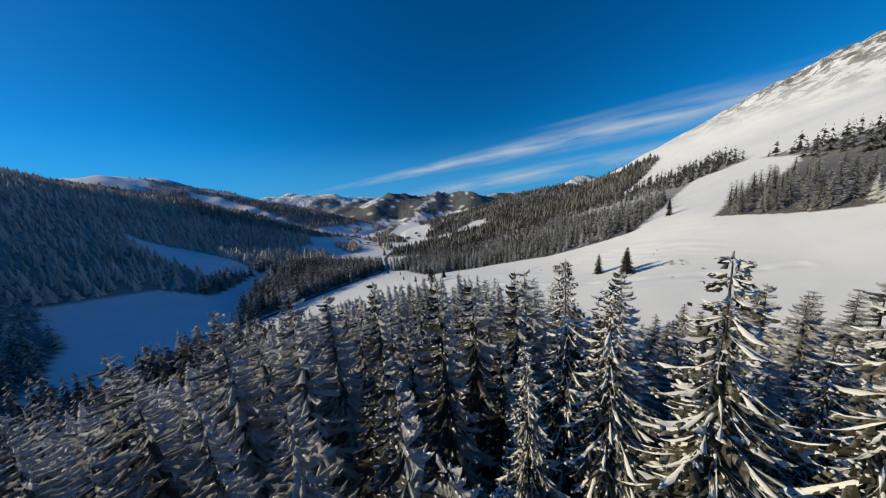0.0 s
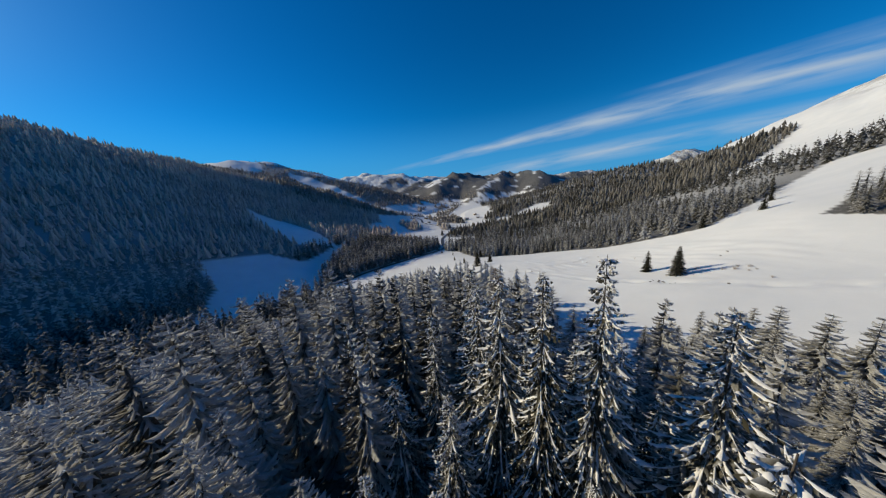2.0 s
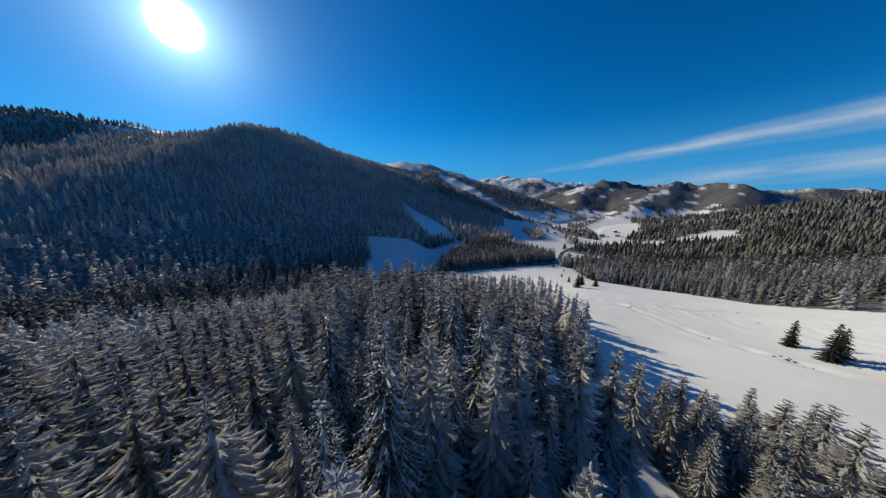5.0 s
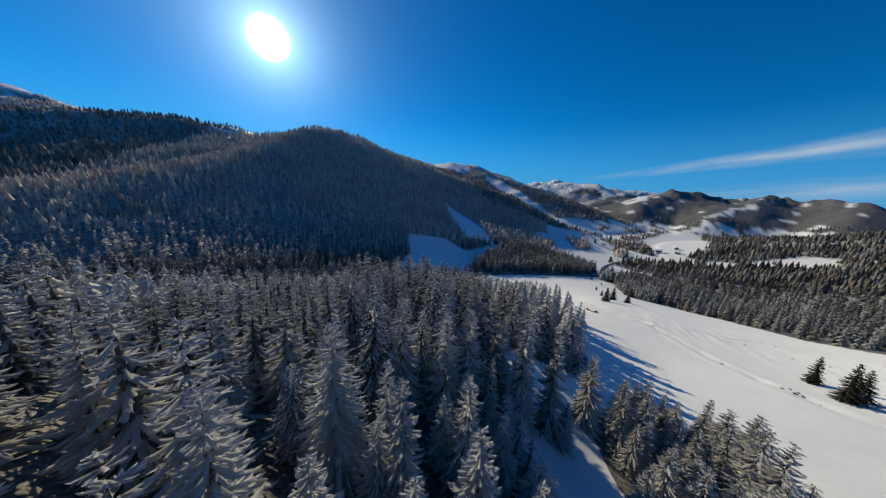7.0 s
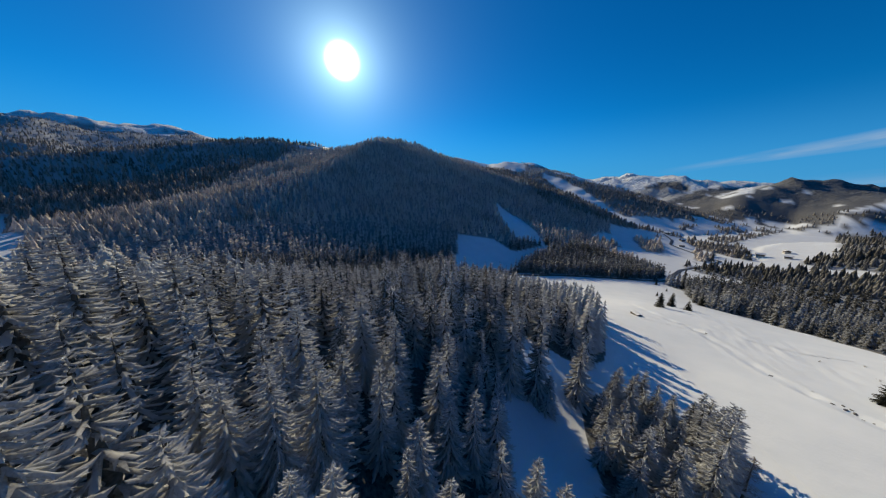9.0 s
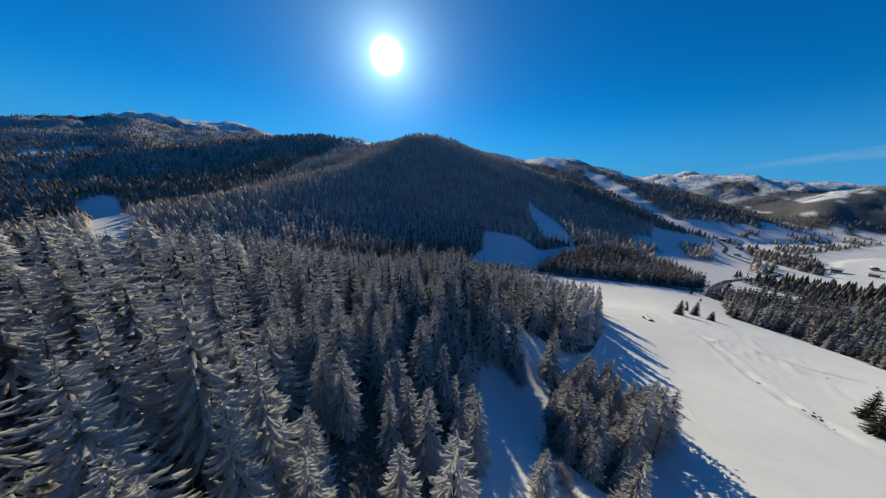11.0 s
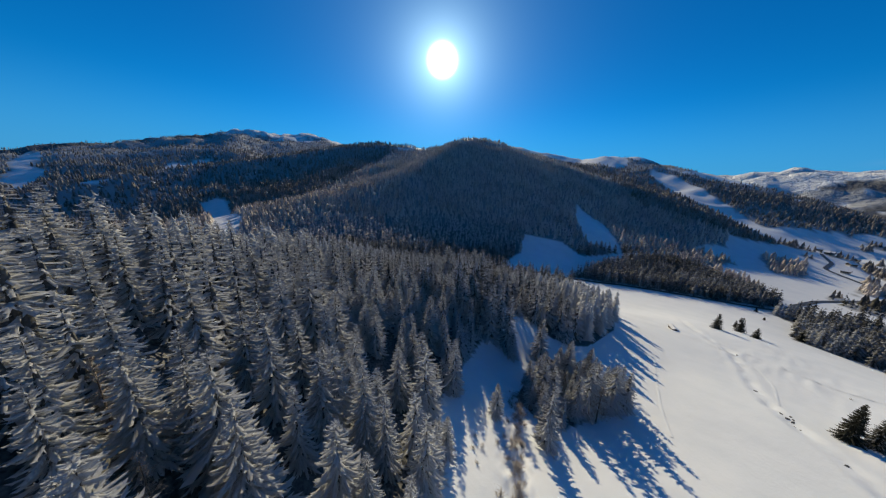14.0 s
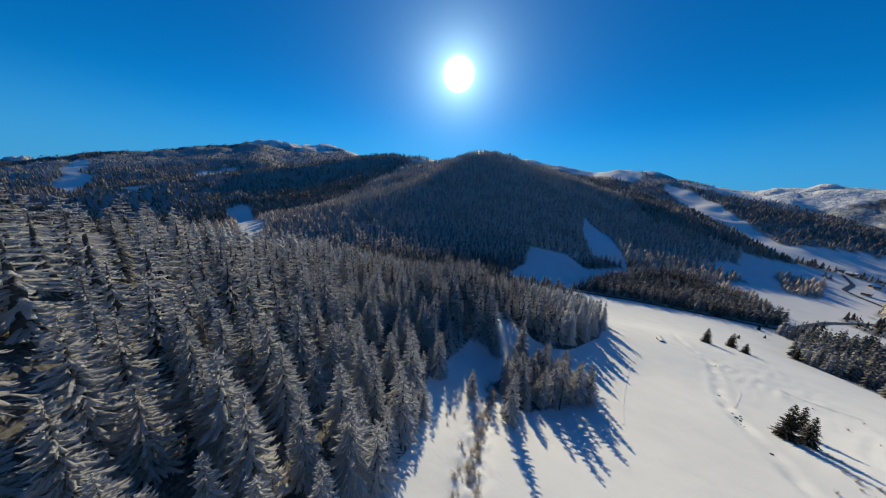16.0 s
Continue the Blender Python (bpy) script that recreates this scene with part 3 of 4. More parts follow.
def crown_shape(rng, h, wide, levels, arms, cuts, sprays, pillows=0, low=0.05, lee=0.0):
    """Whorls of drooping boughs of one spruce of height h round a dark core. lee: how much rime the western side lacks."""
    v, f, rime, sv, sf = [], [], [], [], []
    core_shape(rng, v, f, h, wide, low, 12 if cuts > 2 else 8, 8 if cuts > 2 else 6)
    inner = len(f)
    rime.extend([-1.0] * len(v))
    for q in range(levels):
        s = 1 - (1 - min(max((q + rng.uniform(-0.35, 0.35)) / levels, 0), 0.985)) ** 1.15
        z0 = h * (low + (1 - low) * s)
        top = 1 - s
        reach = 1.08 * wide * (top ** 0.70) * rng.uniform(0.86, 1.12) + 0.32
        turn, gap = rng.uniform(0, 6.28), h / levels
        n = max(5, int(round(arms * (0.42 + 0.58 * top))))
        for j in range(n):
            a = turn + 6.2832 * (j + rng.uniform(-0.3, 0.3)) / n
            ln = reach * rng.uniform(0.70, 1.15)
            zb = min(z0 + gap * rng.uniform(-1.1, 1.1), h * 0.985)
            ca, sa = math.cos(a), math.sin(a)
            droop = rng.uniform(0.60, 1.05) * (0.30 + 0.70 * top ** 0.6)
            rise = 0.10 + 0.30 * (1 - top)
            bow = rng.uniform(-0.16, 0.16) * ln

            def along(u):
                return (ln * u * ca - bow * u * u * sa, ln * u * sa + bow * u * u * ca,
                        zb + ln * (rise * u - droop * u ** 1.25 + 0.18 * u ** 4))

            first = len(v)
            bough_shape(rng, v, f, rime, along, ca, sa, ln, (0.085 * ln + 0.14) * rng.uniform(0.7, 1.25) * (0.7 if sprays > 4 else 1.0), cuts, sprays)
            for k in range(pillows):
                if rng.random() < 0.30:
                    continue
                u0 = 0.18 + 0.80 * (k + rng.uniform(0, 0.6)) / pillows
                p0, p1, p2 = along(u0), along(u0 + rng.uniform(0.06, 0.12)), along(min(u0 + rng.uniform(0.15, 0.26), 1.08))
                wd, i = (0.035 + 0.014 * ln) * rng.uniform(0.6, 1.6), len(sv)
                sv.extend((p0, p2, (p1[0] - sa * wd, p1[1] + ca * wd, p1[2] - 0.6 * wd), (p1[0] + sa * wd, p1[1] - ca * wd, p1[2] - 0.6 * wd), (p1[0], p1[1], p1[2] + 0.03 + 0.6 * wd)))
                sf.extend(((i, i + 4, i + 2), (i, i + 3, i + 4), (i + 1, i + 2, i + 4), (i + 1, i + 4, i + 3)))
            if lee:
                loss = lee * max(0.0, 0.6 - math.cos(a - 0.3))
                rime[first:] = [r - loss for r in rime[first:]]
    for j in range(4):
        a, k = 1.57 * j, len(v)
        v.extend(((0, 0, h + 0.15), (0.08 * math.cos(a), 0.08 * math.sin(a), h * 0.94), (0.08 * math.cos(a + 1.57), 0.08 * math.sin(a + 1.57), h * 0.94)))
        rime.extend((0.8, 0.4, 0.4))
        f.append((k, k + 1, k + 2))
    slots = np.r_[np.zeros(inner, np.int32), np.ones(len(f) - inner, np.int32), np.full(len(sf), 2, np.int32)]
    return v + sv, f + [tuple(i + len(v) for i in t) for t in sf], rime + [1.0] * len(sv), slots


def laden_crown(rng, h, wide, levels, arms, low=0.05):
    """A spruce seen from close by: boughs of many short sprays, each bough with a lumpy roll of snow on its back."""
    v, f, rime, sv, sf = [], [], [], [], []
    core_shape(rng, v, f, h, 1.15 * wide, low, 14, 9)
    inner = len(f)
    rime.extend([-1.0] * len(v))
    for q in range(levels):
        s = 1 - (1 - min(max((q + rng.uniform(-0.4, 0.4)) / levels, 0), 0.99)) ** 1.1
        top = 1 - s
        reach = 1.08 * wide * top ** 0.72 * rng.uniform(0.82, 1.12) + 0.30
        turn, n = rng.uniform(0, 6.28), max(5, int(round(arms * (0.45 + 0.55 * top))))
        for j in range(n):
            a = turn + 6.2832 * (j + rng.uniform(-0.35, 0.35)) / n
            ln = reach * rng.uniform(0.62, 1.15)
            zb = min(h * (low + (1 - low) * s) + h / levels * rng.uniform(-0.8, 0.8), h * 0.99)
            ca, sa = math.cos(a), math.sin(a)
            droop = rng.uniform(0.75, 1.35) * (0.45 + 0.65 * top ** 0.5)
            rise, bow = 0.10 + 0.28 * (1 - top), rng.uniform(-0.18, 0.18) * ln

            def along(u):
                return (ln * u * ca - bow * u * u * sa, ln * u * sa + bow * u * u * ca,
                        zb + ln * (rise * u - droop * u ** 1.2 + 0.22 * u ** 4))

            sprays = max(3, int(ln * 2.3))
            for k in range(sprays):
                u0 = 0.14 + 0.84 * (k + rng.uniform(0, 0.7)) / sprays
                p0, p1 = along(u0), along(min(u0 + 0.10, 1.03))
                for side in (-1, 1):
                    w = (0.15 * ln + 0.14) * rng.uniform(0.5, 1.3) * (1.2 - u0)
                    on, hang, i = w * rng.uniform(0.3, 1.2), w * rng.uniform(0.35, 1.3), len(v)
                    tip = (p1[0] - sa * side * w + ca * on, p1[1] + ca * side * w + sa * on, p1[2] - hang)
                    low_tip = (p0[0] - sa * side * 0.6 * w + ca * 0.3 * on, p0[1] + ca * side * 0.6 * w + sa * 0.3 * on, p0[2] - 0.9 * hang - 0.05)
                    v.extend((p0, p1, tip, low_tip))
                    f.extend(((i, i + 1, i + 2), (i, i + 2, i + 3)))
                    lee = 0.25 * max(0.0, math.cos(a - 0.3))
                    rime.extend((0.3 + lee, 0.5 + lee, rng.uniform(0.25, 0.9) + lee, rng.uniform(0.0, 0.4) + lee))
                    if rng.random() < 0.42:
                        # a small cap of snow on the spray
                        g, b, i = 0.03 + 0.06 * rng.random() + 0.006 * ln, rng.uniform(0.3, 0.9), len(sv)
                        c = tuple(p1[m] + b * (tip[m] - p1[m]) for m in range(3))
                        t0 = rng.uniform(0, 6.28)
                        sv.append((c[0], c[1], c[2] + 0.75 * g))
                        sv.extend((c[0] + g * math.cos(t0 + 1.57 * m) * rng.uniform(0.8, 1.6), c[1] + g * math.sin(t0 + 1.57 * m) * rng.uniform(0.8, 1.6), c[2] - 0.35 * g) for m in range(4))
                        sf.extend((i, i + 1 + m, i + 1 + (m + 1) % 4) for m in range(4))
            # the roll of snow, thick and thin by turns
            steps, i, fat = max(4, int(ln * 2.6)), len(sv), rng.uniform(0.3, 1.15)
            for k in range(steps + 1):
                u = 0.12 + 0.92 * k / steps
                x, y, z = along(u)
                g = fat * (0.045 + 0.011 * ln) * rng.choice((0.1, 0.35, 0.9, 1.3, 1.7)) * (0.6 + 0.8 * u) * (0.15 if k in (0, steps) else 1.0)
                for side, up in ((-1.0, -0.7), (0.0, 0.7), (1.0, -0.7)):
                    wob = rng.uniform(0.8, 1.25)
                    sv.append((x - sa * side * g * wob, y + ca * side * g * wob, z + 0.02 + up * g * wob))
            for k in range(steps):
                for m in range(2):
                    c = i + 3 * k + m
                    sf.extend(((c, c + 3, c + 4), (c, c + 4, c + 1)))
    slots = np.r_[np.zeros(inner, np.int32), np.ones(len(f) - inner, np.int32), np.full(len(sf), 2, np.int32)]
    return v + sv, f + [tuple(i + len(v) for i in t) for t in sf], rime + [1.0] * len(sv), slots


def spruce_of(shape, h, core, needles):
    v, f, rime, slots = shape
    tree = new("spruce_tree", None)
    stem = new("trunk", mesh_from("trunk", *trunk_shape(h, 0.012 * h), BARK))
    crown = new("crown", mesh_from("crown", v, f, core, rime))
    crown.data.materials.append(needles)
    crown.data.materials.append(BOUGH_SNOW)
    crown.data.polygons.foreach_set("material_index", slots)
    for o in (stem, crown):
        o.parent = tree
    return tagged(tree, "tall spruce with snow-laden drooping boughs", "spruce tree", "spruces of the near forest")


def make_spruce(seed, h, wide, levels, arms, cuts, sprays, pillows=0, needles=None, lee=0.08):
    rng = random.Random(seed)
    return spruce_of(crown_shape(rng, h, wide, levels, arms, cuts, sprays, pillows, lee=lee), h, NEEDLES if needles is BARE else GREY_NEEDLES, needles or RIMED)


LADEN_SPRUCES = [spruce_of(laden_crown(random.Random(60 + k), 22.0, w, n, 10), 22.0, NEEDLES, LADEN) for k, (w, n) in enumerate(((3.9, 52), (3.5, 54), (4.2, 50)))]
FULL_SPRUCES = [make_spruce(10 + k, 22.0, w, n, 12, 4, 6, 2) for k, (w, n) in enumerate(((4.2, 48), (3.7, 50), (4.6, 47)))]
LIGHT_SPRUCES = [make_spruce(30 + k, 22.0, w, n, 11, 3, 2) for k, (w, n) in enumerate(((4.2, 33), (3.8, 34), (4.5, 32), (3.5, 35), (4.0, 33)))]
DUSTED_SPRUCES = [make_spruce(35 + k, 22.0, w, n, 11, 3, 2, 1, RIMED, 0.34) for k, (w, n) in enumerate(((4.2, 33), (3.8, 34), (4.5, 32)))]
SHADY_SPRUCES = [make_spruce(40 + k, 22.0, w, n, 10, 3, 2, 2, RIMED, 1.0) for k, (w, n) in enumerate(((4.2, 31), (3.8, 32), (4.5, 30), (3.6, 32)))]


def bough_spruce(rng, tiers, arms):
    """A spruce 1 m high for the forest behind: whorls of narrow drooping boughs, ridged along the middle."""
    v, f, rime = [], [], []
    for t in range(tiers):
        s = min(max((t + rng.uniform(-0.35, 0.35)) / tiers, 0), 0.97)
        z0 = 0.10 + 0.89 * s
        rad = 0.19 * (1 - s) ** 0.62 + 0.010
        a0 = rng.uniform(0, 6.28)
        n, tier = max(4, int(arms * (0.5 + 0.5 * (1 - s)))), z0
        for j in range(n):
            a = a0 + 6.2832 * (j + rng.uniform(-0.3, 0.3)) / n
            r, z0 = rad * rng.uniform(0.6, 1.25), min(tier + rng.uniform(-0.6, 0.6) / tiers, 0.985)
            ca, sa = math.cos(a), math.sin(a)
            m, w, d = 0.5 * r, 2.1 * r / n + 0.004, r * rng.uniform(0.6, 1.1)
            k = len(v)
            v += [(0, 0, z0 + 0.01), (m * ca - w * sa, m * sa + w * ca, z0 - 0.55 * d - 0.7 * w), (r * ca, r * sa, z0 - d), (m * ca + w * sa, m * sa - w * ca, z0 - 0.55 * d - 0.7 * w)]
            f += [(k, k + 2, k + 1), (k, k + 3, k + 2)]
            rime += [0.45, rng.uniform(0.1, 0.4), 0.95, rng.uniform(0.1, 0.4)]
    k = len(v)
    v += [(0, 0, 1.02), (0.012, 0, 0.92), (-0.006, 0.011, 0.92), (-0.006, -0.011, 0.92)]
    f += [(k, k + 1, k + 2), (k, k + 2, k + 3), (k, k + 3, k + 1)]
    return np.array(v, np.float32), np.array(f, np.int32), np.array(rime + [0.8, 0.4, 0.4, 0.4], np.float32), np.ones(len(f), np.int32)


def low_spruce(rng, tiers, arms):
    """The plainest spruce, 1 m high, for the hills: ragged skirts on a point."""
    v, f = [], []
    for t in range(tiers):
        s = t / tiers
        z0 = 0.08 + 0.84 * s
        rad = 0.17 * (1 - s) ** 0.85 + 0.012
        a0 = rng.uniform(0, 6.28)
        for j in range(arms):
            a, b = a0 + 6.2832 * j / arms, a0 + 6.2832 * (j + 1) / arms
            r, m = rad * rng.uniform(0.75, 1.3), (a + b) / 2
            k = len(v)
            v += [(0, 0, min(z0 + 1.5 * 0.84 / tiers, 1.0)), (0.6 * rad * math.cos(a), 0.6 * rad * math.sin(a), z0 + 0.03),
                  (r * math.cos(m), r * math.sin(m), z0 - 0.02 + rng.uniform(-0.03, 0.02)), (0.6 * rad * math.cos(b), 0.6 * rad * math.sin(b), z0 + 0.03)]
            f += [(k, k + 1, k + 2), (k, k + 2, k + 3)]
    return np.array(v, np.float32), np.array(f, np.int32), np.tile(np.array([0.55, 0.2, 0.8, 0.2], np.float32), len(v) // 4), np.ones(len(f), np.int32)


def scatter(x0, x1, y0, y1, step, seed):
    rng = np.random.RandomState(seed)
    gx, gy = np.meshgrid(np.arange(x0, x1, step), np.arange(y0, y1, step))
    gx = gx + rng.uniform(-0.48, 0.48, gx.shape) * step
    gy = gy + rng.uniform(-0.48, 0.48, gy.shape) * step
    return gx.ravel(), gy.ravel(), rng


def grow(name, x, y, h, rng, shapes, mat, label, girth=(1.0, 1.4)):
    """Many spruces as one mesh."""
    z = land(x, y)
    turn = rng.uniform(-0.7, 0.7, len(x))
    wide = h * rng.uniform(*girth, len(x))
    pick = rng.randint(0, len(shapes), len(x))
    frosty = rng.uniform(-0.15, 0.15, len(x)) + 0.14 * waves(x, y, 150, 61) + 0.10 * waves(x, y, 55, 62)
    vs, fs, slots, rimes, base = [], [], [], [], 0
    for k, (v, f, rime, slot) in enumerate(shapes):
        m = np.where(pick == k)[0]
        c, s = np.cos(turn[m])[:, None], np.sin(turn[m])[:, None]
        px = x[m][:, None] + wide[m][:, None] * (c * v[:, 0] - s * v[:, 1])
        py = y[m][:, None] + wide[m][:, None] * (s * v[:, 0] + c * v[:, 1])
        pz = z[m][:, None] - 0.3 + h[m][:, None] * v[:, 2]
        vs.append(np.stack([px, py, pz], -1).reshape(-1, 3))
        fs.append((f[None] + (base + np.arange(len(m)) * len(v))[:, None, None]).reshape(-1, 3))
        base += len(m) * len(v)
        rimes.append((rime[None] + frosty[m][:, None]).ravel())
        slots.append(np.tile(slot, len(m)))
    me = mesh_from(name, np.concatenate(vs), np.concatenate(fs), GREY_NEEDLES, np.concatenate(rimes))
    me.materials.append(mat)
    me.polygons.foreach_set("material_index", np.concatenate(slots).astype(np.int32))
    return tagged(new(name, me), label, "forest", kind="stuff")


shape_rng = random.Random(5)


def frond_spruce(rng, lee):
    """A spruce 1 m high for the forest next to the flight, of the same boughs with fewer sprays."""
    v, f, rime, slots = crown_shape(rng, 22.0, 4.3 + rng.uniform(-0.5, 0.5), 22, 9, 2, 1, lee=lee)
    return np.array(v, np.float32) / 22.0, np.array(f, np.int32), np.array(rime, np.float32), slots


FROND_SHAPES = [frond_spruce(shape_rng, 0.08) for _ in range(6)]
LEE_SHAPES = [frond_spruce(shape_rng, 0.34) for _ in range(5)]


def knoll_north(x, y):
    """The north of the knoll, where boughs carry snow lumps and are darker away from the east."""
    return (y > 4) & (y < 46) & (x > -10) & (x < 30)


BOUGH_SHAPES = [bough_spruce(shape_rng, 15, 12) for _ in range(6)]
MID_SHAPES = [bough_spruce(shape_rng, 7, 8) for _ in range(6)]
SLOPE_SHAPES = [bough_spruce(shape_rng, 5, 6) for _ in range(6)]
FAR_SHAPES = [low_spruce(shape_rng, 2, 4) for _ in range(5)]

# Spruces that stand out on the knoll and along its edge: x, y, height of the top.
KNOLL_SPRUCES = [(-12, 59, -22), (-41, -18, -21), (61, -4, -11), (57, -18.5, -4.5), (40, -22, -4), (31, -30, -3), (30, -40, 1), (23, -53, 1),
                 (38, 0, -9), (24, 53, -30), (67, -8, -16), (64, 4, -21), (52.5, -25.5, 1.5), (39, -53, 5), (60, -53, 10), (68, -41, -2), (65, -31, -6),
                 (78, -35, 1.5), (75.6, -25, -4), (83, -20, -12), (78, -11.5, -16), (91.5, -54, 18), (50, -61, 15.5), (57, -70.5, 19.5), (60, -39, 2), (92.5, -1.5, -18.5),
                 (93, -33, -3), (84, -112, 31.5), (93, -91, 30.5), (75, -96, 24.5), (87, -77, 18.5)]
EDGE_SPRUCES = [(133, -29, 2), (127, -27, -3), (122, -47, 10), (127, -56, 12.5), (128.5, -64, 22.5), (87, -23, -12), (104, -51, 17.5), (108, -42, 9.5), (119, -16, -15),
                (156.5, -56.5, 20), (148, -57, 18), (151, -42, 11), (133, -76, 28), (140, -57, 16), (146, -48, 16), (133, -38, 6.5), (136, -24, -3), (128, -9, -18),
                (148, -30, 4), (167, -39, 13), (157, -73, 30), (164, -60, 24), (158, -24.5, 1.5), (169, -26, 1), (99, -3, -15), (124, -105, 37.5), (121, -95, 34.5), (119, -85, 29)]
FRONT_SPRUCES = [(-27, 32, -10), (-19, 36, -9), (-13, 35, -10), (-7, 39, -10), (3.9, 25, -7), (8.2, 31, -9), (14.5, 33, -8.3), (17.5, 24.5, -5.2), (25.5, 27.4, -8), (22.5, 13.8, -2.8), (26.8, 9.6, -1),
                 (31.6, 8.4, 1.2), (40, 7, -3), (46, 10, -8), (49, 32, -13), (-6, 27, -21), (-11, 20, -16), (-17, 11, -16), (-36, 13, -17), (46, 2, -6), (40, -7, -3), (29.5, -8.6, 1.5), (19, -12.5, 1),
                 (5, -16, -6), (-22, 7, -6), (-40, 21, -15), (4.3, 10, -11.6), (7.7, 12.7, -17.6), (17, 7.5, -14), (11, 0, -16), (18, -1, -15), (-12, 4, -17), (11.6, 20, -11.6), (-8, 51, -18),
                 (39, -13.6, 1), (53, 25, -11), (58, 34, -16)]
CLUMP_SPRUCES = [(106, 12.5, -28.5), (62.6, 35.5, -36), (61.5, 52, -27), (83, 61, -38), (96, 76, -35), (96, 69, -31), (117, 27, -20), (92, 64, -34), (97, 59, -28), (75, 61, -35), (87, 57, -36), (100, 54, -26), (97, 40, -31)]
FLIGHT_LINE = [(5, -1), (18, -11), (36, -19), (50, -25), (83, -33), (104, -33), (124, -30), (157, -24), (188, -15), (205, -9)]

# the forest round the flight
fx, fy, frng = scatter(-330, 330, -260, 560, 9.4, 21)
cx, cy, _ = scatter(55, 115, 22, 90, 5.9, 22)
core = inside(cx, cy, CLUMP)
open_clump = ~inside(fx, fy, CLUMP)
sx, sy, _ = scatter(84, 330, -140, -28, 9.6, 23)
open_clump &= ~((fx > 84) & (fy < -28) & (fy > -140))
fx, fy = np.r_[fx[open_clump], cx[core], sx], np.r_[fy[open_clump], cy[core], sy]
tx, ty, _ = scatter(-300, -120, 295, 560, 6.6, 24)
dense = inside(tx, ty, STAND)
gx, gy, _ = scatter(16, 48, 6, 40, 5.6, 25)
fx, fy = np.r_[fx, tx[dense], gx], np.r_[fy, ty[dense], gy]
edge_rng = np.random.RandomState(77)
ex, ey = [], []
for (ax, ay), (bx, by) in zip(MEADOW_EDGE[:8], MEADOW_EDGE[1:9]):
    n = int(math.hypot(bx - ax, by - ay) / 4.2)
    u, back = (np.arange(n) + edge_rng.uniform(0, 1, n)) / max(n, 1), edge_rng.uniform(0.5, 6.0, n)
    ex.append(ax + (bx - ax) * u - (by - ay) / math.hypot(bx - ax, by - ay) * back)
    ey.append(ay + (by - ay) * u + (bx - ax) / math.hypot(bx - ax, by - ay) * back)
ex, ey = np.concatenate(ex), np.concatenate(ey)
fh = np.r_[frng.uniform(17, 27, len(fx)) * np.where(inside(fx, fy, CLUMP), frng.uniform(0.55, 0.85, len(fx)), 1.0), edge_rng.uniform(9, 19, len(ex))]
fx, fy = np.r_[fx, ex], np.r_[fy, ey]
keep = ~is_open(fx, fy)
named = np.array(KNOLL_SPRUCES + EDGE_SPRUCES + FRONT_SPRUCES + CLUMP_SPRUCES, float)
for px, py, _ in named:
    keep &= np.hypot(fx - px, fy - py) > 4.2
keep &= np.hypot(fx - 13, fy - 9) > 11.5
fh = np.where((fx < 20) & (fx > -60) & (fy > -4) & (fy < 46), 9 + 0.8 * fh + 5 * (fy > 8), fh)
fh = np.where((fx < 46) & (fx > -70) & (fy > 60) & (fy < 190), 15 + 0.5 * fh, fh)
fh = np.where(line_distance(fx, fy, FLIGHT_LINE) < 6.0, np.minimum(fh, 19), fh)
fh = np.where((fy > 130) & (fx > 40), 0.72 * fh, fh)
fx, fy, fh = fx[keep], fy[keep], fh[keep]
keep = (np.hypot(fx - 60, fy - 60) < 190) | ((fy > -60) & (fx < 280)) | (fx < -40)
fx, fy, fh = fx[keep], fy[keep], fh[keep]
dist = line_distance(fx, fy, [(0, 15), (40, -4), (110, -42), (205, -52)]) - 80 * inside(fx, fy, CLUMP)
dist = np.where(inside(fx, fy, [(190, 150), (420, 110), (430, 290), (240, 270)]), np.minimum(dist, 62), dist)
order = np.argsort(dist)
near, frond, bough, rest = order[:125], order[125:500], order[500:1030], order[1090:]
spots = [(x, y, top - float(land(x, y)) + 0.5) for x, y, top in named] + [(fx[i], fy[i], fh[i]) for i in near]
for n, (x, y, tall) in enumerate(spots):
    k = tall / 22.0
    w = k * (1.13 + 0.2 * math.sin(n * 1.7)) * (22.0 / tall) ** (0.25 if tall < 22 else 0.45)
    close = min(math.hypot(x - px, y - py) for px, py in FLIGHT_LINE[1:])
    if math.hypot(x - 24, y - 8) < 18 or close < 8.0 and x < 50:
        kinds = LADEN_SPRUCES
    elif close < 9.5 and x > 40:
        kinds = FULL_SPRUCES
    else:
        kinds = SHADY_SPRUCES if knoll_north(x, y) else DUSTED_SPRUCES if x < 34 or y > 8 else LIGHT_SPRUCES
    copy_thing(kinds[n % len(kinds)], Matrix.Translation((x, y, float(land(x, y)) - 0.4)) @ Matrix.Rotation(0.7 * math.sin(n * 2.4), 4, "Z") @ Matrix.Diagonal((w, w, k, 1)))
# single spruces out on the snow: x, y, height, girth
DARK_SPRUCES = [make_spruce(50 + k, 22.0, 4.0 + 0.4 * k, 36, 11, 3, 2, 0, BARE) for k in range(3)]
LONE_SPRUCES = [(111.5, 170, 14.5, 1.2), (118, 152, 17.5, 1.15), (121.5, 157.5, 14.5, 1.15), (-10, 267, 16, 1.55),
                (-15, 302, 16, 1.45), (2, 294, 10.5, 1.6), (-37, 330, 9, 1.3), (-60, 372, 6, 1.5), (172, 225, 10, 1.2), (205, 222, 12, 1.2),
                (230, 250, 11, 1.1), (-20, 388, 13, 1.3), (-104, 462, 8, 1.6), (-75, 430, 5, 1.6)]
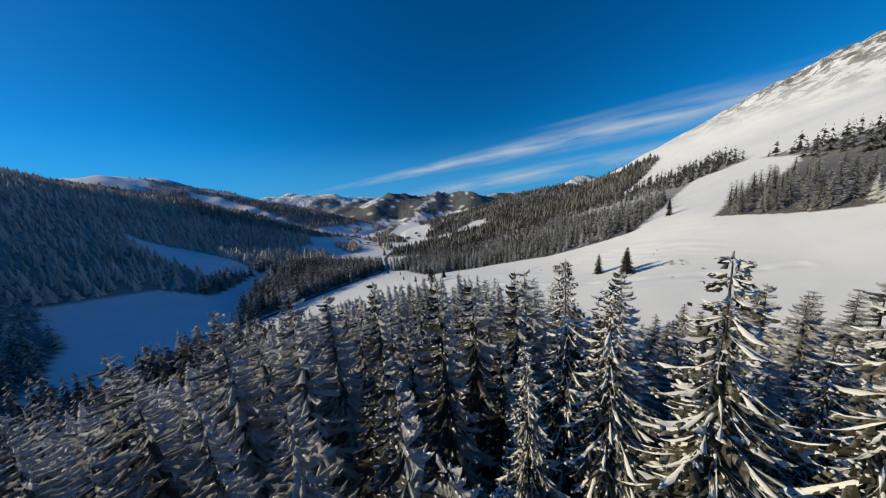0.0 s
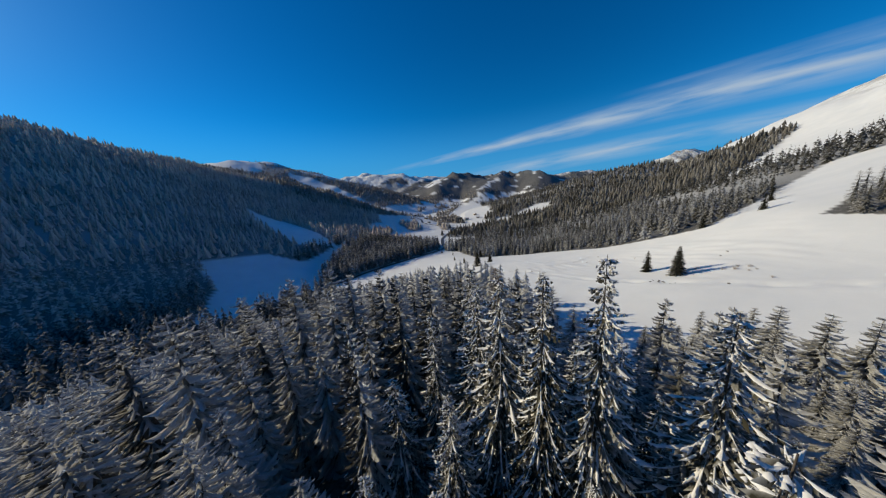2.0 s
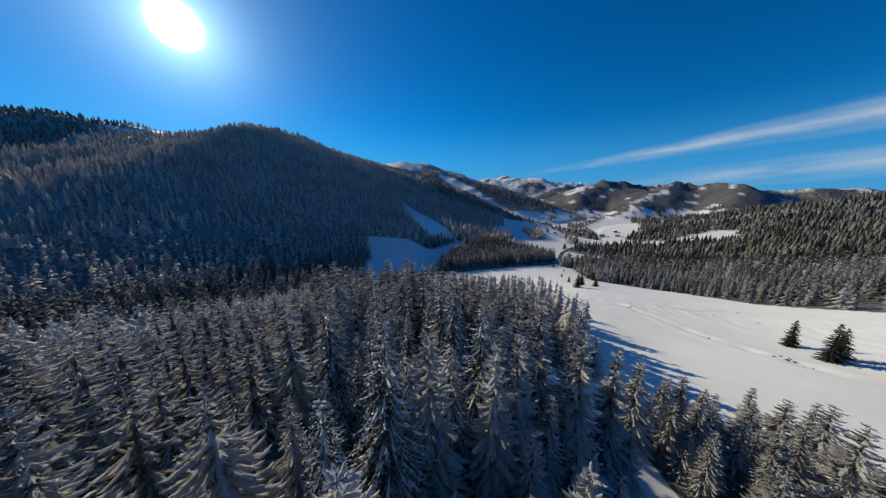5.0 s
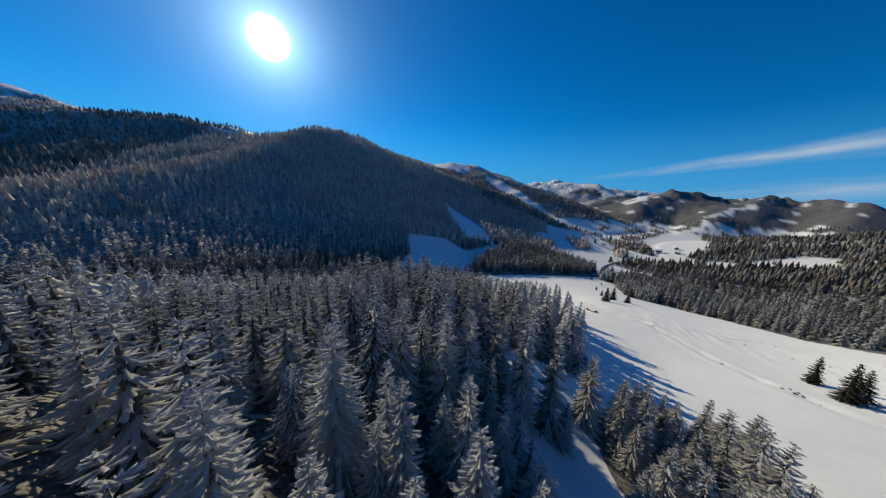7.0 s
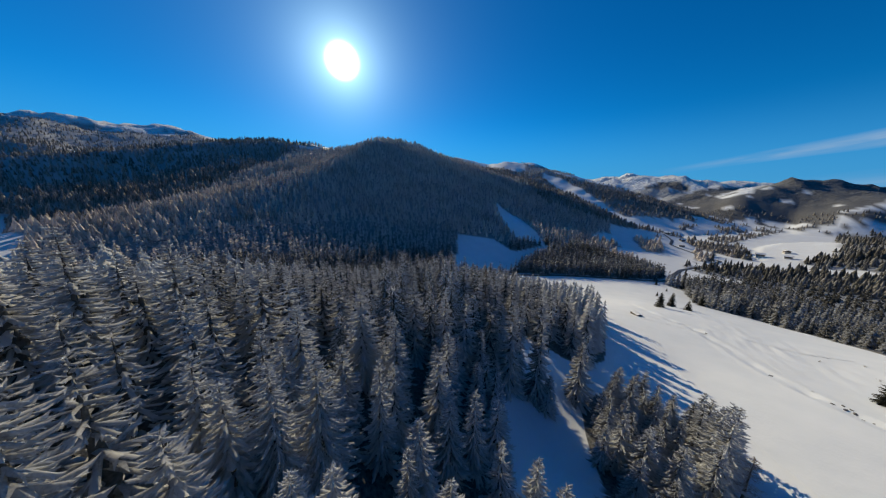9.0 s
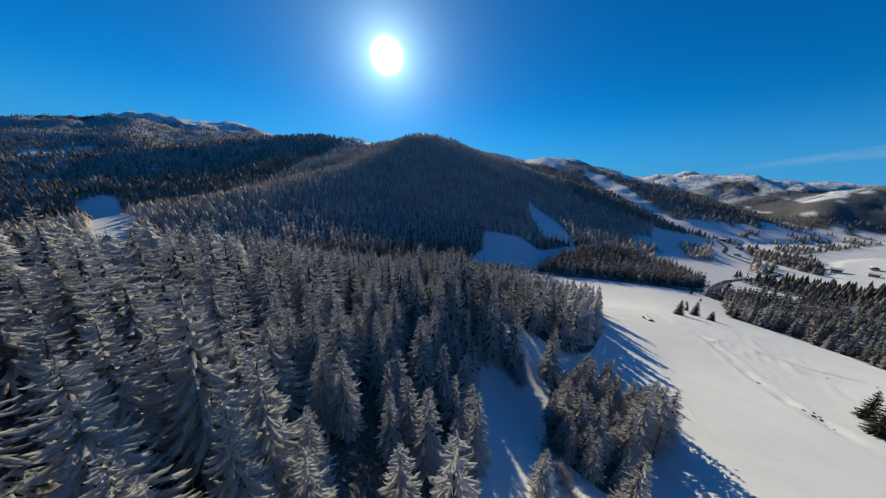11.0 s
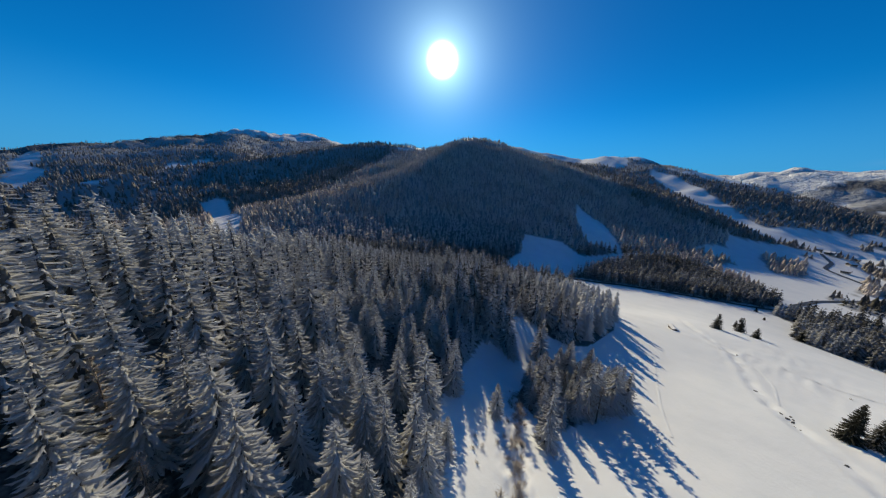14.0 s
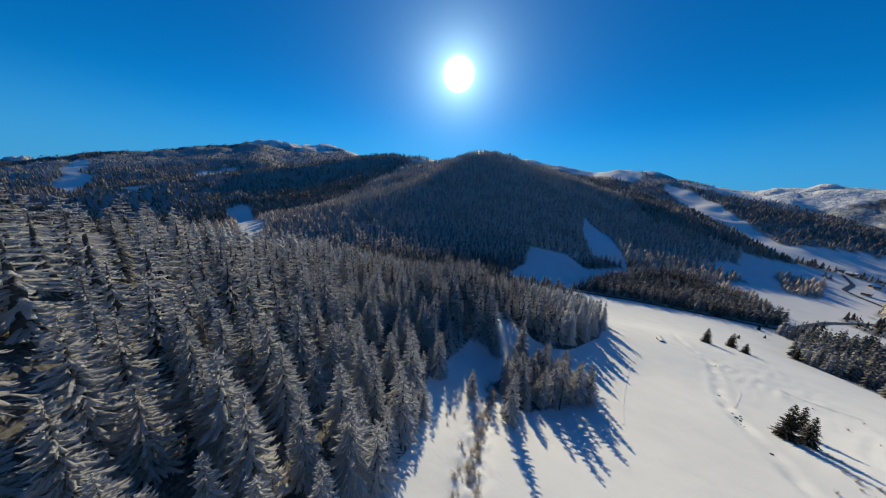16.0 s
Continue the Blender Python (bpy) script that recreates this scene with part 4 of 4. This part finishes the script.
for n, (x, y, tall, girth) in enumerate(LONE_SPRUCES):
    k = tall / 22.0
    one = copy_thing(DARK_SPRUCES[n % 3], Matrix.Translation((x, y, float(land(x, y)) - 0.3)) @ Matrix.Rotation(n * 1.9, 4, "Z") @ Matrix.Diagonal((k * girth, k * girth, k, 1)))
    tagged(one, "dark spruce standing alone on the snowy meadow", "spruce tree", "single spruces on the meadow")
for ob in FULL_SPRUCES + LADEN_SPRUCES + LIGHT_SPRUCES + DUSTED_SPRUCES + SHADY_SPRUCES + DARK_SPRUCES:
    for o in (*ob.children, ob):
        bpy.data.objects.remove(o)
dusted = (fx[frond] < 34) | (fy[frond] > 8)
grow("spruce_wood", fx[frond][~dusted], fy[frond][~dusted], fh[frond][~dusted], frng, FROND_SHAPES, RIMED, "frosted spruces of the dense forest on the knoll")
grow("dusted_wood", fx[frond][dusted], fy[frond][dusted], fh[frond][dusted], frng, LEE_SHAPES, RIMED, "thinly frosted spruces of the forest on the knoll")
grow("spruce_forest", fx[bough], fy[bough], fh[bough], frng, BOUGH_SHAPES, RIMED, "dense snowy spruce forest on the knoll")
grow("slope_forest", fx[rest], fy[rest], fh[rest], frng, MID_SHAPES, SLOPE_RIMED, "snowy spruce forest on the slopes round the meadow")


# the wooded hills, as far as their slopes face the valley
GRID_X, GRID_Y = np.arange(-3100, 1700, 15.0), np.arange(-2900, 3300, 15.0)
GRID_Z = land(*np.meshgrid(GRID_X, GRID_Y))


def grid_land(x, y):
    i = np.clip(((x - GRID_X[0]) / 15).astype(int), 0, len(GRID_X) - 1)
    j = np.clip(((y - GRID_Y[0]) / 15).astype(int), 0, len(GRID_Y) - 1)
    return GRID_Z[j, i]


def faces_valley(x, y):
    z, ok = land(x, y) + 24, np.ones(x.shape, bool)
    for u in np.linspace(0.03, 0.97, 48):
        ok &= grid_land(100 + (x - 100) * u, -20 + (y + 20) * u) < 48 + (z - 48) * u
    return ok


hx, hy, hrng = [], [], np.random.RandomState(4)
for step, lo, hi in ((9.8, 0, 1150), (14.5, 1150, 2000), (21, 2000, 3400)):
    sx, sy, _ = scatter(-3000, 1600, -2800, 3200, step, int(step * 10))
    sr = np.hypot(sx, sy)
    keep = (sr >= lo) & (sr < hi) & ~((sx > -330) & (sx < 330) & (sy > -260) & (sy < 560)) & ((sr < 2250) | (sy < 1600))
    sx, sy = sx[keep], sy[keep]
    keep = ~is_open(sx, sy)
    sx, sy = sx[keep], sy[keep]
    keep = faces_valley(sx, sy)
    hx.append(sx[keep])
    hy.append(sy[keep])
hx, hy = np.concatenate(hx), np.concatenate(hy)
size = (8 + 15 * hrng.uniform(0, 1, len(hx)) ** 1.3) * np.clip(1700 / np.hypot(hx, hy), 0.6, 1.0)
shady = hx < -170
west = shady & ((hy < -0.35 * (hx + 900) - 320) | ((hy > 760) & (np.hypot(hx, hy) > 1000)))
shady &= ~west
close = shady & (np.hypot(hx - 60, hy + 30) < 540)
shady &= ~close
grow("valley_side_forest", hx[close], hy[close], 1.1 * size[close], hrng, SLOPE_SHAPES, HILL_GLARE_RIME, "frosted forest at the shaded hill's foot, tone paled for sun glare", (1.0, 1.5))
grow("hill_forest", hx[shady], hy[shady], size[shady], hrng, FAR_SHAPES, HILL_GLARE_RIME, "frosted forest on the shaded hills, tone paled for sun glare", (1.1, 1.9))
grow("range_forest", hx[west], hy[west], size[west], hrng, FAR_SHAPES, RANGE_SHADE_RIME, "forest on the farther hills and mountain range, tone set for shade and glare", (1.2, 2.0))
near_slope = (hx >= -170) & (np.hypot(hx, hy) < 720)
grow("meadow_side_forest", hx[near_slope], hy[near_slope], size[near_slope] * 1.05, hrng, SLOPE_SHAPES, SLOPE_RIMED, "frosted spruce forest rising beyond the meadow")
far_slope = (hx >= -170) & ~near_slope
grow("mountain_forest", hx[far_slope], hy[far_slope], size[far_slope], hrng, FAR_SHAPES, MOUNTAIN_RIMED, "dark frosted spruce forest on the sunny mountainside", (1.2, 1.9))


# ---- the road along the stream ----
def ribbon(line, half, lift):
    """A strip along a line of plan points, draped on the ground."""
    pts = []
    for (ax, ay), (bx, by) in zip(line[:-1], line[1:]):
        n = max(2, int(math.hypot(bx - ax, by - ay) / 4))
        pts += [(ax + (bx - ax) * k / n, ay + (by - ay) * k / n) for k in range(n)]
    for _ in range(4):
        pts = [pts[0]] + [((a[0] + 2 * b[0] + c[0]) / 4, (a[1] + 2 * b[1] + c[1]) / 4) for a, b, c in zip(pts[:-2], pts[1:-1], pts[2:])] + [pts[-1]]
    v, f = [], []
    for k, (x, y) in enumerate(pts):
        (ax, ay), (bx, by) = pts[max(k - 1, 0)], pts[min(k + 1, len(pts) - 1)]
        d = math.hypot(bx - ax, by - ay)
        nx, ny = (ay - by) / d, (bx - ax) / d
        for s in (-1.0, 0.0, 1.0):
            px, py = x + nx * half * s, y + ny * half * s
            v.append((px, py, float(land(px, py)) + lift + (0.06 if s == 0 else 0)))
    for k in range(len(pts) - 1):
        for s in (0, 1):
            b = 3 * k + s
            f.append((b, b + 1, b + 4, b + 3))
    return v, f


ASPHALT = plain_material("wet_asphalt", (0.030, 0.030, 0.032), (0.065, 0.064, 0.062), 0.8, 0.55)
tagged(new("road", mesh_from("road", *ribbon(ROAD_LINE, 3.9, 0.45), ASPHALT)), "dark cleared valley road between snow banks", "road", kind="structure")
for track in ([(-58, 201), (-17, 212), (21, 220), (41, 224), (64, 224), (84, 225), (100, 238)], [(-34, 179), (-5, 199), (29, 209), (55, 209), (79, 185), (99, 153)],
              [(57, 131), (79, 110), (99, 92), (115, 80)]):
    tagged(new("snow_track", mesh_from("snow_track", *ribbon(track, 0.55, 0.10), GROUND)), "narrow ridged ski track across the snowy meadow", "track", kind="structure")


# ---- bare larches and shrubs ----
TWIGS = plain_material("bare_twigs", (0.16, 0.125, 0.10), (0.46, 0.41, 0.36), 4.0, 0.9)
SHRUB_TWIGS = plain_material("frosted_twigs", (0.22, 0.17, 0.13), (0.62, 0.58, 0.55), 3.0, 0.9)
OLD_WOOD = plain_material("weathered_wood", (0.045, 0.032, 0.022), (0.13, 0.09, 0.06), 2.5, 0.85, 0.02)
PLASTER = plain_material("house_plaster", (0.52, 0.49, 0.44), (0.62, 0.59, 0.54), 0.8, 0.85)
ROOF_SNOW = plain_material("roof_snow", (0.74, 0.75, 0.76), (0.82, 0.82, 0.82), 1.2, 0.75, 0.05)
PANE = plain_material("window_pane", (0.02, 0.025, 0.03), (0.05, 0.055, 0.06), 1.0, 0.12)
STONE = plain_material("wet_stone", (0.05, 0.048, 0.045), (0.17, 0.16, 0.15), 3.0, 0.8, 0.05)


def spray(v, f, base, tip, w):
    """A thin three-sided twig."""
    b, t = Vector(base), Vector(tip)
    side = (t - b).cross(Vector((0.31, 0.17, 0.93)))
    side = side.normalized() * w if side.length > 1e-6 else Vector((w, 0, 0))
    other = side.cross((t - b).normalized())
    k = len(v)
    v.extend((tuple(b + side), tuple(b - 0.5 * side + other), tuple(b - 0.5 * side - other), tuple(t)))
    f.extend(((k, k + 1, k + 3), (k + 1, k + 2, k + 3), (k + 2, k, k + 3)))


def make_larch(seed, h):
    rng = random.Random(seed)
    v, f = [], []
    for q in range(150):
        s = 0.15 + 0.84 * rng.random() ** 0.9
        a, ln = rng.uniform(0, 6.28), (0.17 * h) * (1 - s) ** 0.7 * rng.uniform(0.6, 1.1) + 0.3
        base = Vector((0, 0, s * h))
        tip = base + Vector((math.cos(a) * ln, math.sin(a) * ln, ln * rng.uniform(-0.1, 0.5)))
        spray(v, f, base, tip, 0.035)
        for k in range(9):
            u = rng.uniform(0.25, 1.0)
            p = base.lerp(tip, u)
            spray(v, f, p, p + Vector((rng.uniform(-0.5, 0.5), rng.uniform(-0.5, 0.5), rng.uniform(-0.7, 0.25))) * (0.5 + 0.25 * ln), 0.02)
    tree = new("larch_tree", None)
    for o in (new("trunk", mesh_from("trunk", *trunk_shape(h, 0.011 * h), BARK)), new("crown", mesh_from("crown", v, f, TWIGS))):
        o.parent = tree
    return tagged(tree, "leafless brown larch among frosted spruces", "larch tree", "bare larches")


def make_shrub(seed, size):
    rng = random.Random(seed)
    v, f = [], []
    for q in range(26):
        a, lean = rng.uniform(0, 6.28), rng.uniform(0.1, 1.0)
        base = Vector((rng.uniform(-0.3, 0.3), rng.uniform(-0.3, 0.3), -0.1)) * size
        tip = base + Vector((math.cos(a) * lean, math.sin(a) * lean, rng.uniform(0.7, 1.3))) * size
        spray(v, f, base, tip, 0.02 * size)
        for k in range(7):
            p = base.lerp(tip, rng.uniform(0.3, 1.0))
            spray(v, f, p, p + Vector((rng.uniform(-0.5, 0.5), rng.uniform(-0.5, 0.5), rng.uniform(0.0, 0.6))) * size * 0.7, 0.013 * size)
    return tagged(new("shrub", mesh_from("shrub", v, f, SHRUB_TWIGS)), "leafless frosted shrub in the snowy gully", "shrub", "shrubs in the gully")


LARCHES = [make_larch(70 + k, 19.0) for k in range(3)]
for n, (x, y, k) in enumerate([(104, 56, 0.95), (21.5, 34.5, 1.75), (163, -42, 1.0), (171, -33, 0.8), (-16, 128, 1.0), (-20, 142, 1.1), (-6, 136, 0.9), (-34, 150, 1.0), (8, 118, 1.0), (-52, 158, 0.95), (24, 84, 1.0), (-3, 96, 1.05),
                               (156, -49, 0.85), (147, -62, 0.8), (38, 62, 0.9), (178, -48, 0.75), (232, 152, 0.6), (-70, 172, 1.0), (-95, 190, 0.9)]):
    w = k * (1.7 if y == 56 else 1.0)
    copy_thing(LARCHES[n % 3], Matrix.Translation((x, y, float(land(x, y)) - 0.3)) @ Matrix.Rotation(n * 2.1, 4, "Z") @ Matrix.Diagonal((w, w, k, 1)))
for ob in LARCHES:
    for o in (*ob.children, ob):
        bpy.data.objects.remove(o)
SHRUBS = [make_shrub(80 + k, 1.0) for k in range(4)]
shrub_rng = random.Random(9)
shrub_spots = []
for (ax, ay), (bx, by) in zip(GULLY[:-1], GULLY[1:]):
    for k in range(20):
        u = (k + shrub_rng.random()) / 20
        shrub_spots.append((ax + (bx - ax) * u + shrub_rng.gauss(0, 1.6), ay + (by - ay) * u + shrub_rng.gauss(0, 2.0), shrub_rng.uniform(0.7, 2.2)))
shrub_spots += [(136, 148, 1.3), (140, 146, 1.6), (143, 149, 1.2), (146, 146, 1.4), (118, 2, 1.0), (123, 0, 1.2), (222, 148, 2.6), (226, 151, 2.2), (129, 156, 1.1), (127, 158, 0.8), (131, 157, 0.9), (107, 206, 0.9),
                (101, 227, 0.8), (143, 142, 0.9), (144, 131, 1.0), (146, 142, 0.7), (122, 3, 1.4), (128, 0, 1.0), (119, 9, 1.3), (148, 1, 0.9), (89, 217, 0.8), (118, 202, 0.7)]
for n, (x, y, k) in enumerate(shrub_spots):
    copy_thing(SHRUBS[n % 4], Matrix.Translation((x, y, float(land(x, y)))) @ Matrix.Rotation(n * 1.3, 4, "Z") @ Matrix.Diagonal((k, k, k, 1)))
for ob in SHRUBS:
    bpy.data.objects.remove(ob)


# ---- stones at the brook ----
def make_stone(seed):
    rng = random.Random(seed)
    bm = bmesh.new()
    bmesh.ops.create_icosphere(bm, subdivisions=2, radius=1.0)
    for p in bm.verts:
        p.co *= rng.uniform(0.75, 1.15)
        p.co.z *= 0.55
    me = bpy.data.meshes.new("stone")
    bm.to_mesh(me)
    bm.free()
    me.materials.append(STONE)
    return tagged(new("stone", me), "dark stone showing through the snow by the brook", "stone", "stones along the brook")


STONES = [make_stone(90 + k) for k in range(3)]
stone_rng = random.Random(12)
for n, (x, y) in enumerate([(103, 147), (106, 145), (108, 144.5), (110, 142), (112, 141.5), (105, 148.5), (107, 146.5), (84, 164), (128, 131), (44, 211), (148, 168), (153, 171)]):
    k = stone_rng.uniform(0.3, 0.7)
    copy_thing(STONES[n % 3], Matrix.Translation((x, y, float(land(x, y)) + 0.15 * k)) @ Matrix.Rotation(n, 4, "Z") @ Matrix.Diagonal((k * 1.4, k, k, 1)))
for ob in STONES:
    bpy.data.objects.remove(ob)


# ---- buildings ----
def box_shape(bm, x0, x1, y0, y1, z0, z1):
    q = [bm.verts.new(p) for p in ((x0, y0, z0), (x1, y0, z0), (x1, y1, z0), (x0, y1, z0), (x0, y0, z1), (x1, y0, z1), (x1, y1, z1), (x0, y1, z1))]
    for i in ((3, 2, 1, 0), (4, 5, 6, 7), (0, 1, 5, 4), (1, 2, 6, 5), (2, 3, 7, 6), (3, 0, 4, 7)):
        bm.faces.new([q[k] for k in i])


def part(name, bm, mat, parent, label=""):
    me = bpy.data.meshes.new(name)
    bm.to_mesh(me)
    bm.free()
    me.materials.append(mat)
    ob = new(name, me)
    ob.parent = parent
    return tagged(ob, label)


def gable(bm, length, width, z0, rise, over, thick):
    """A gabled roof of two sloping slabs, its ridge along x."""
    hx, hy = length / 2 + over, width / 2 + over
    drop = rise * over / (width / 2)
    for s in (-1, 1):
        a = [(-hx, s * hy, z0 - drop), (hx, s * hy, z0 - drop), (hx, 0, z0 + rise), (-hx, 0, z0 + rise)]
        q = [bm.verts.new(p) for p in a] + [bm.verts.new((p[0], p[1], p[2] + thick)) for p in a]
        for i in ((0, 1, 2, 3), (7, 6, 5, 4), (0, 4, 5, 1), (1, 5, 6, 2), (2, 6, 7, 3), (3, 7, 4, 0)):
            bm.faces.new([q[k] for k in (i if s < 0 else i[::-1])])


def make_chalet():
    house = new("chalet", None)
    bm = bmesh.new()
    box_shape(bm, -6, 6, -4.5, 4.5, -1.5, 2.8)
    part("lower_wall", bm, PLASTER, house, "pale plastered ground floor")
    bm = bmesh.new()
    box_shape(bm, -6.1, 6.1, -4.6, 4.6, 2.8, 5.4)
    for s in (-6.1, 5.9):
        q = [bm.verts.new(p) for p in ((s, -4.6, 5.4), (s, 4.6, 5.4), (s, 0, 7.6), (s + 0.2, -4.6, 5.4), (s + 0.2, 4.6, 5.4), (s + 0.2, 0, 7.6))]
        for i in ((0, 1, 2), (5, 4, 3), (0, 2, 5, 3), (1, 4, 5, 2)):
            bm.faces.new([q[k] for k in i])
    part("upper_wall", bm, OLD_WOOD, house, "dark wooden upper floor")
    bm = bmesh.new()
    gable(bm, 12.2, 9.2, 5.4, 2.25, 1.1, 0.25)
    roof = part("roof", bm, OLD_WOOD, house)
    bm = bmesh.new()
    gable(bm, 12.4, 9.4, 5.7, 2.25, 1.1, 0.45)
    part("roof_snow", bm, ROOF_SNOW, roof, "thick snow on the roof")
    for x in (-4, -1.3, 1.3, 4):
        for z in (0.8, 3.7):
            for y, d in ((-4.72, 0.08), (4.64, 0.08)):
                bm = bmesh.new()
                box_shape(bm, x - 0.5, x + 0.5, y, y + d, z, z + 1.25)
                part("window", bm, PANE, house)
    bm = bmesh.new()
    box_shape(bm, -5.3, 5.3, -5.7, -4.6, 2.7, 2.85)
    box_shape(bm, -5.3, 5.3, -5.7, -5.62, 2.85, 3.75)
    part("balcony", bm, OLD_WOOD, house)
    bm = bmesh.new()
    box_shape(bm, 2.0, 2.8, 1.2, 2.0, 6.0, 8.6)
    part("chimney", bm, PLASTER, house)
    return tagged(house, "wooden chalet with white lower walls and snowy roof", "house", "chalets in the valley")


chalet = make_chalet()
for n, (x, y, a, k) in enumerate([(-320, 1049, 70, 1.1), (-936, -1042, 20, 1.2), (-962, -1045, 60, 1.1), (-840, -1126, 35, 1.1), (-396, 1121, 10, 1.3), (-424, 1134, 40, 1.0), (-390, 1205, 100, 1.2), (-278, 952, 15, 1.0),
                                  (-198, 1029, 30, 1.2), (-156, 989, 80, 1.0), (-135, 1005, 20, 1.2), (-275, 1097, 140, 1.3), (-180, 1060, 10, 1.1), (-230, 1130, 45, 1.2),
                                  (-110, 1080, 120, 1.1), (-90, 1010, 5, 1.0)]):
    copy_thing(chalet, Matrix.Translation((x, y, float(land(x, y)) + 0.4)) @ Matrix.Rotation(radians(a), 4, "Z") @ Matrix.Diagonal((k, k, k, 1)))
for o in (*chalet.children_recursive, chalet):
    bpy.data.objects.remove(o)

# a low hay barn half drifted in on the meadow
barn = new("hay_barn", None)
barn.matrix_world = Matrix.Translation((-1, 210, float(land(-1, 210)) - 0.3)) @ Matrix.Rotation(radians(-28), 4, "Z")
bm = bmesh.new()
box_shape(bm, -4.5, 4.5, -1.8, 1.8, -0.5, 1.9)
part("wall", bm, OLD_WOOD, barn)
bm = bmesh.new()
gable(bm, 9.0, 3.6, 1.9, 0.7, 0.4, 0.12)
roof = part("roof", bm, OLD_WOOD, barn)
bm = bmesh.new()
gable(bm, 9.1, 3.7, 2.04, 0.7, 0.4, 0.4)
part("roof_snow", bm, ROOF_SNOW, roof, "thick snow on the roof")
bm = bmesh.new()
box_shape(bm, -0.9, 0.9, -1.92, -1.82, -0.3, 1.6)
part("door", bm, STONE, barn, "closed dark plank door")
tagged(barn, "low dark wooden hay barn drifted in by snow", "barn")
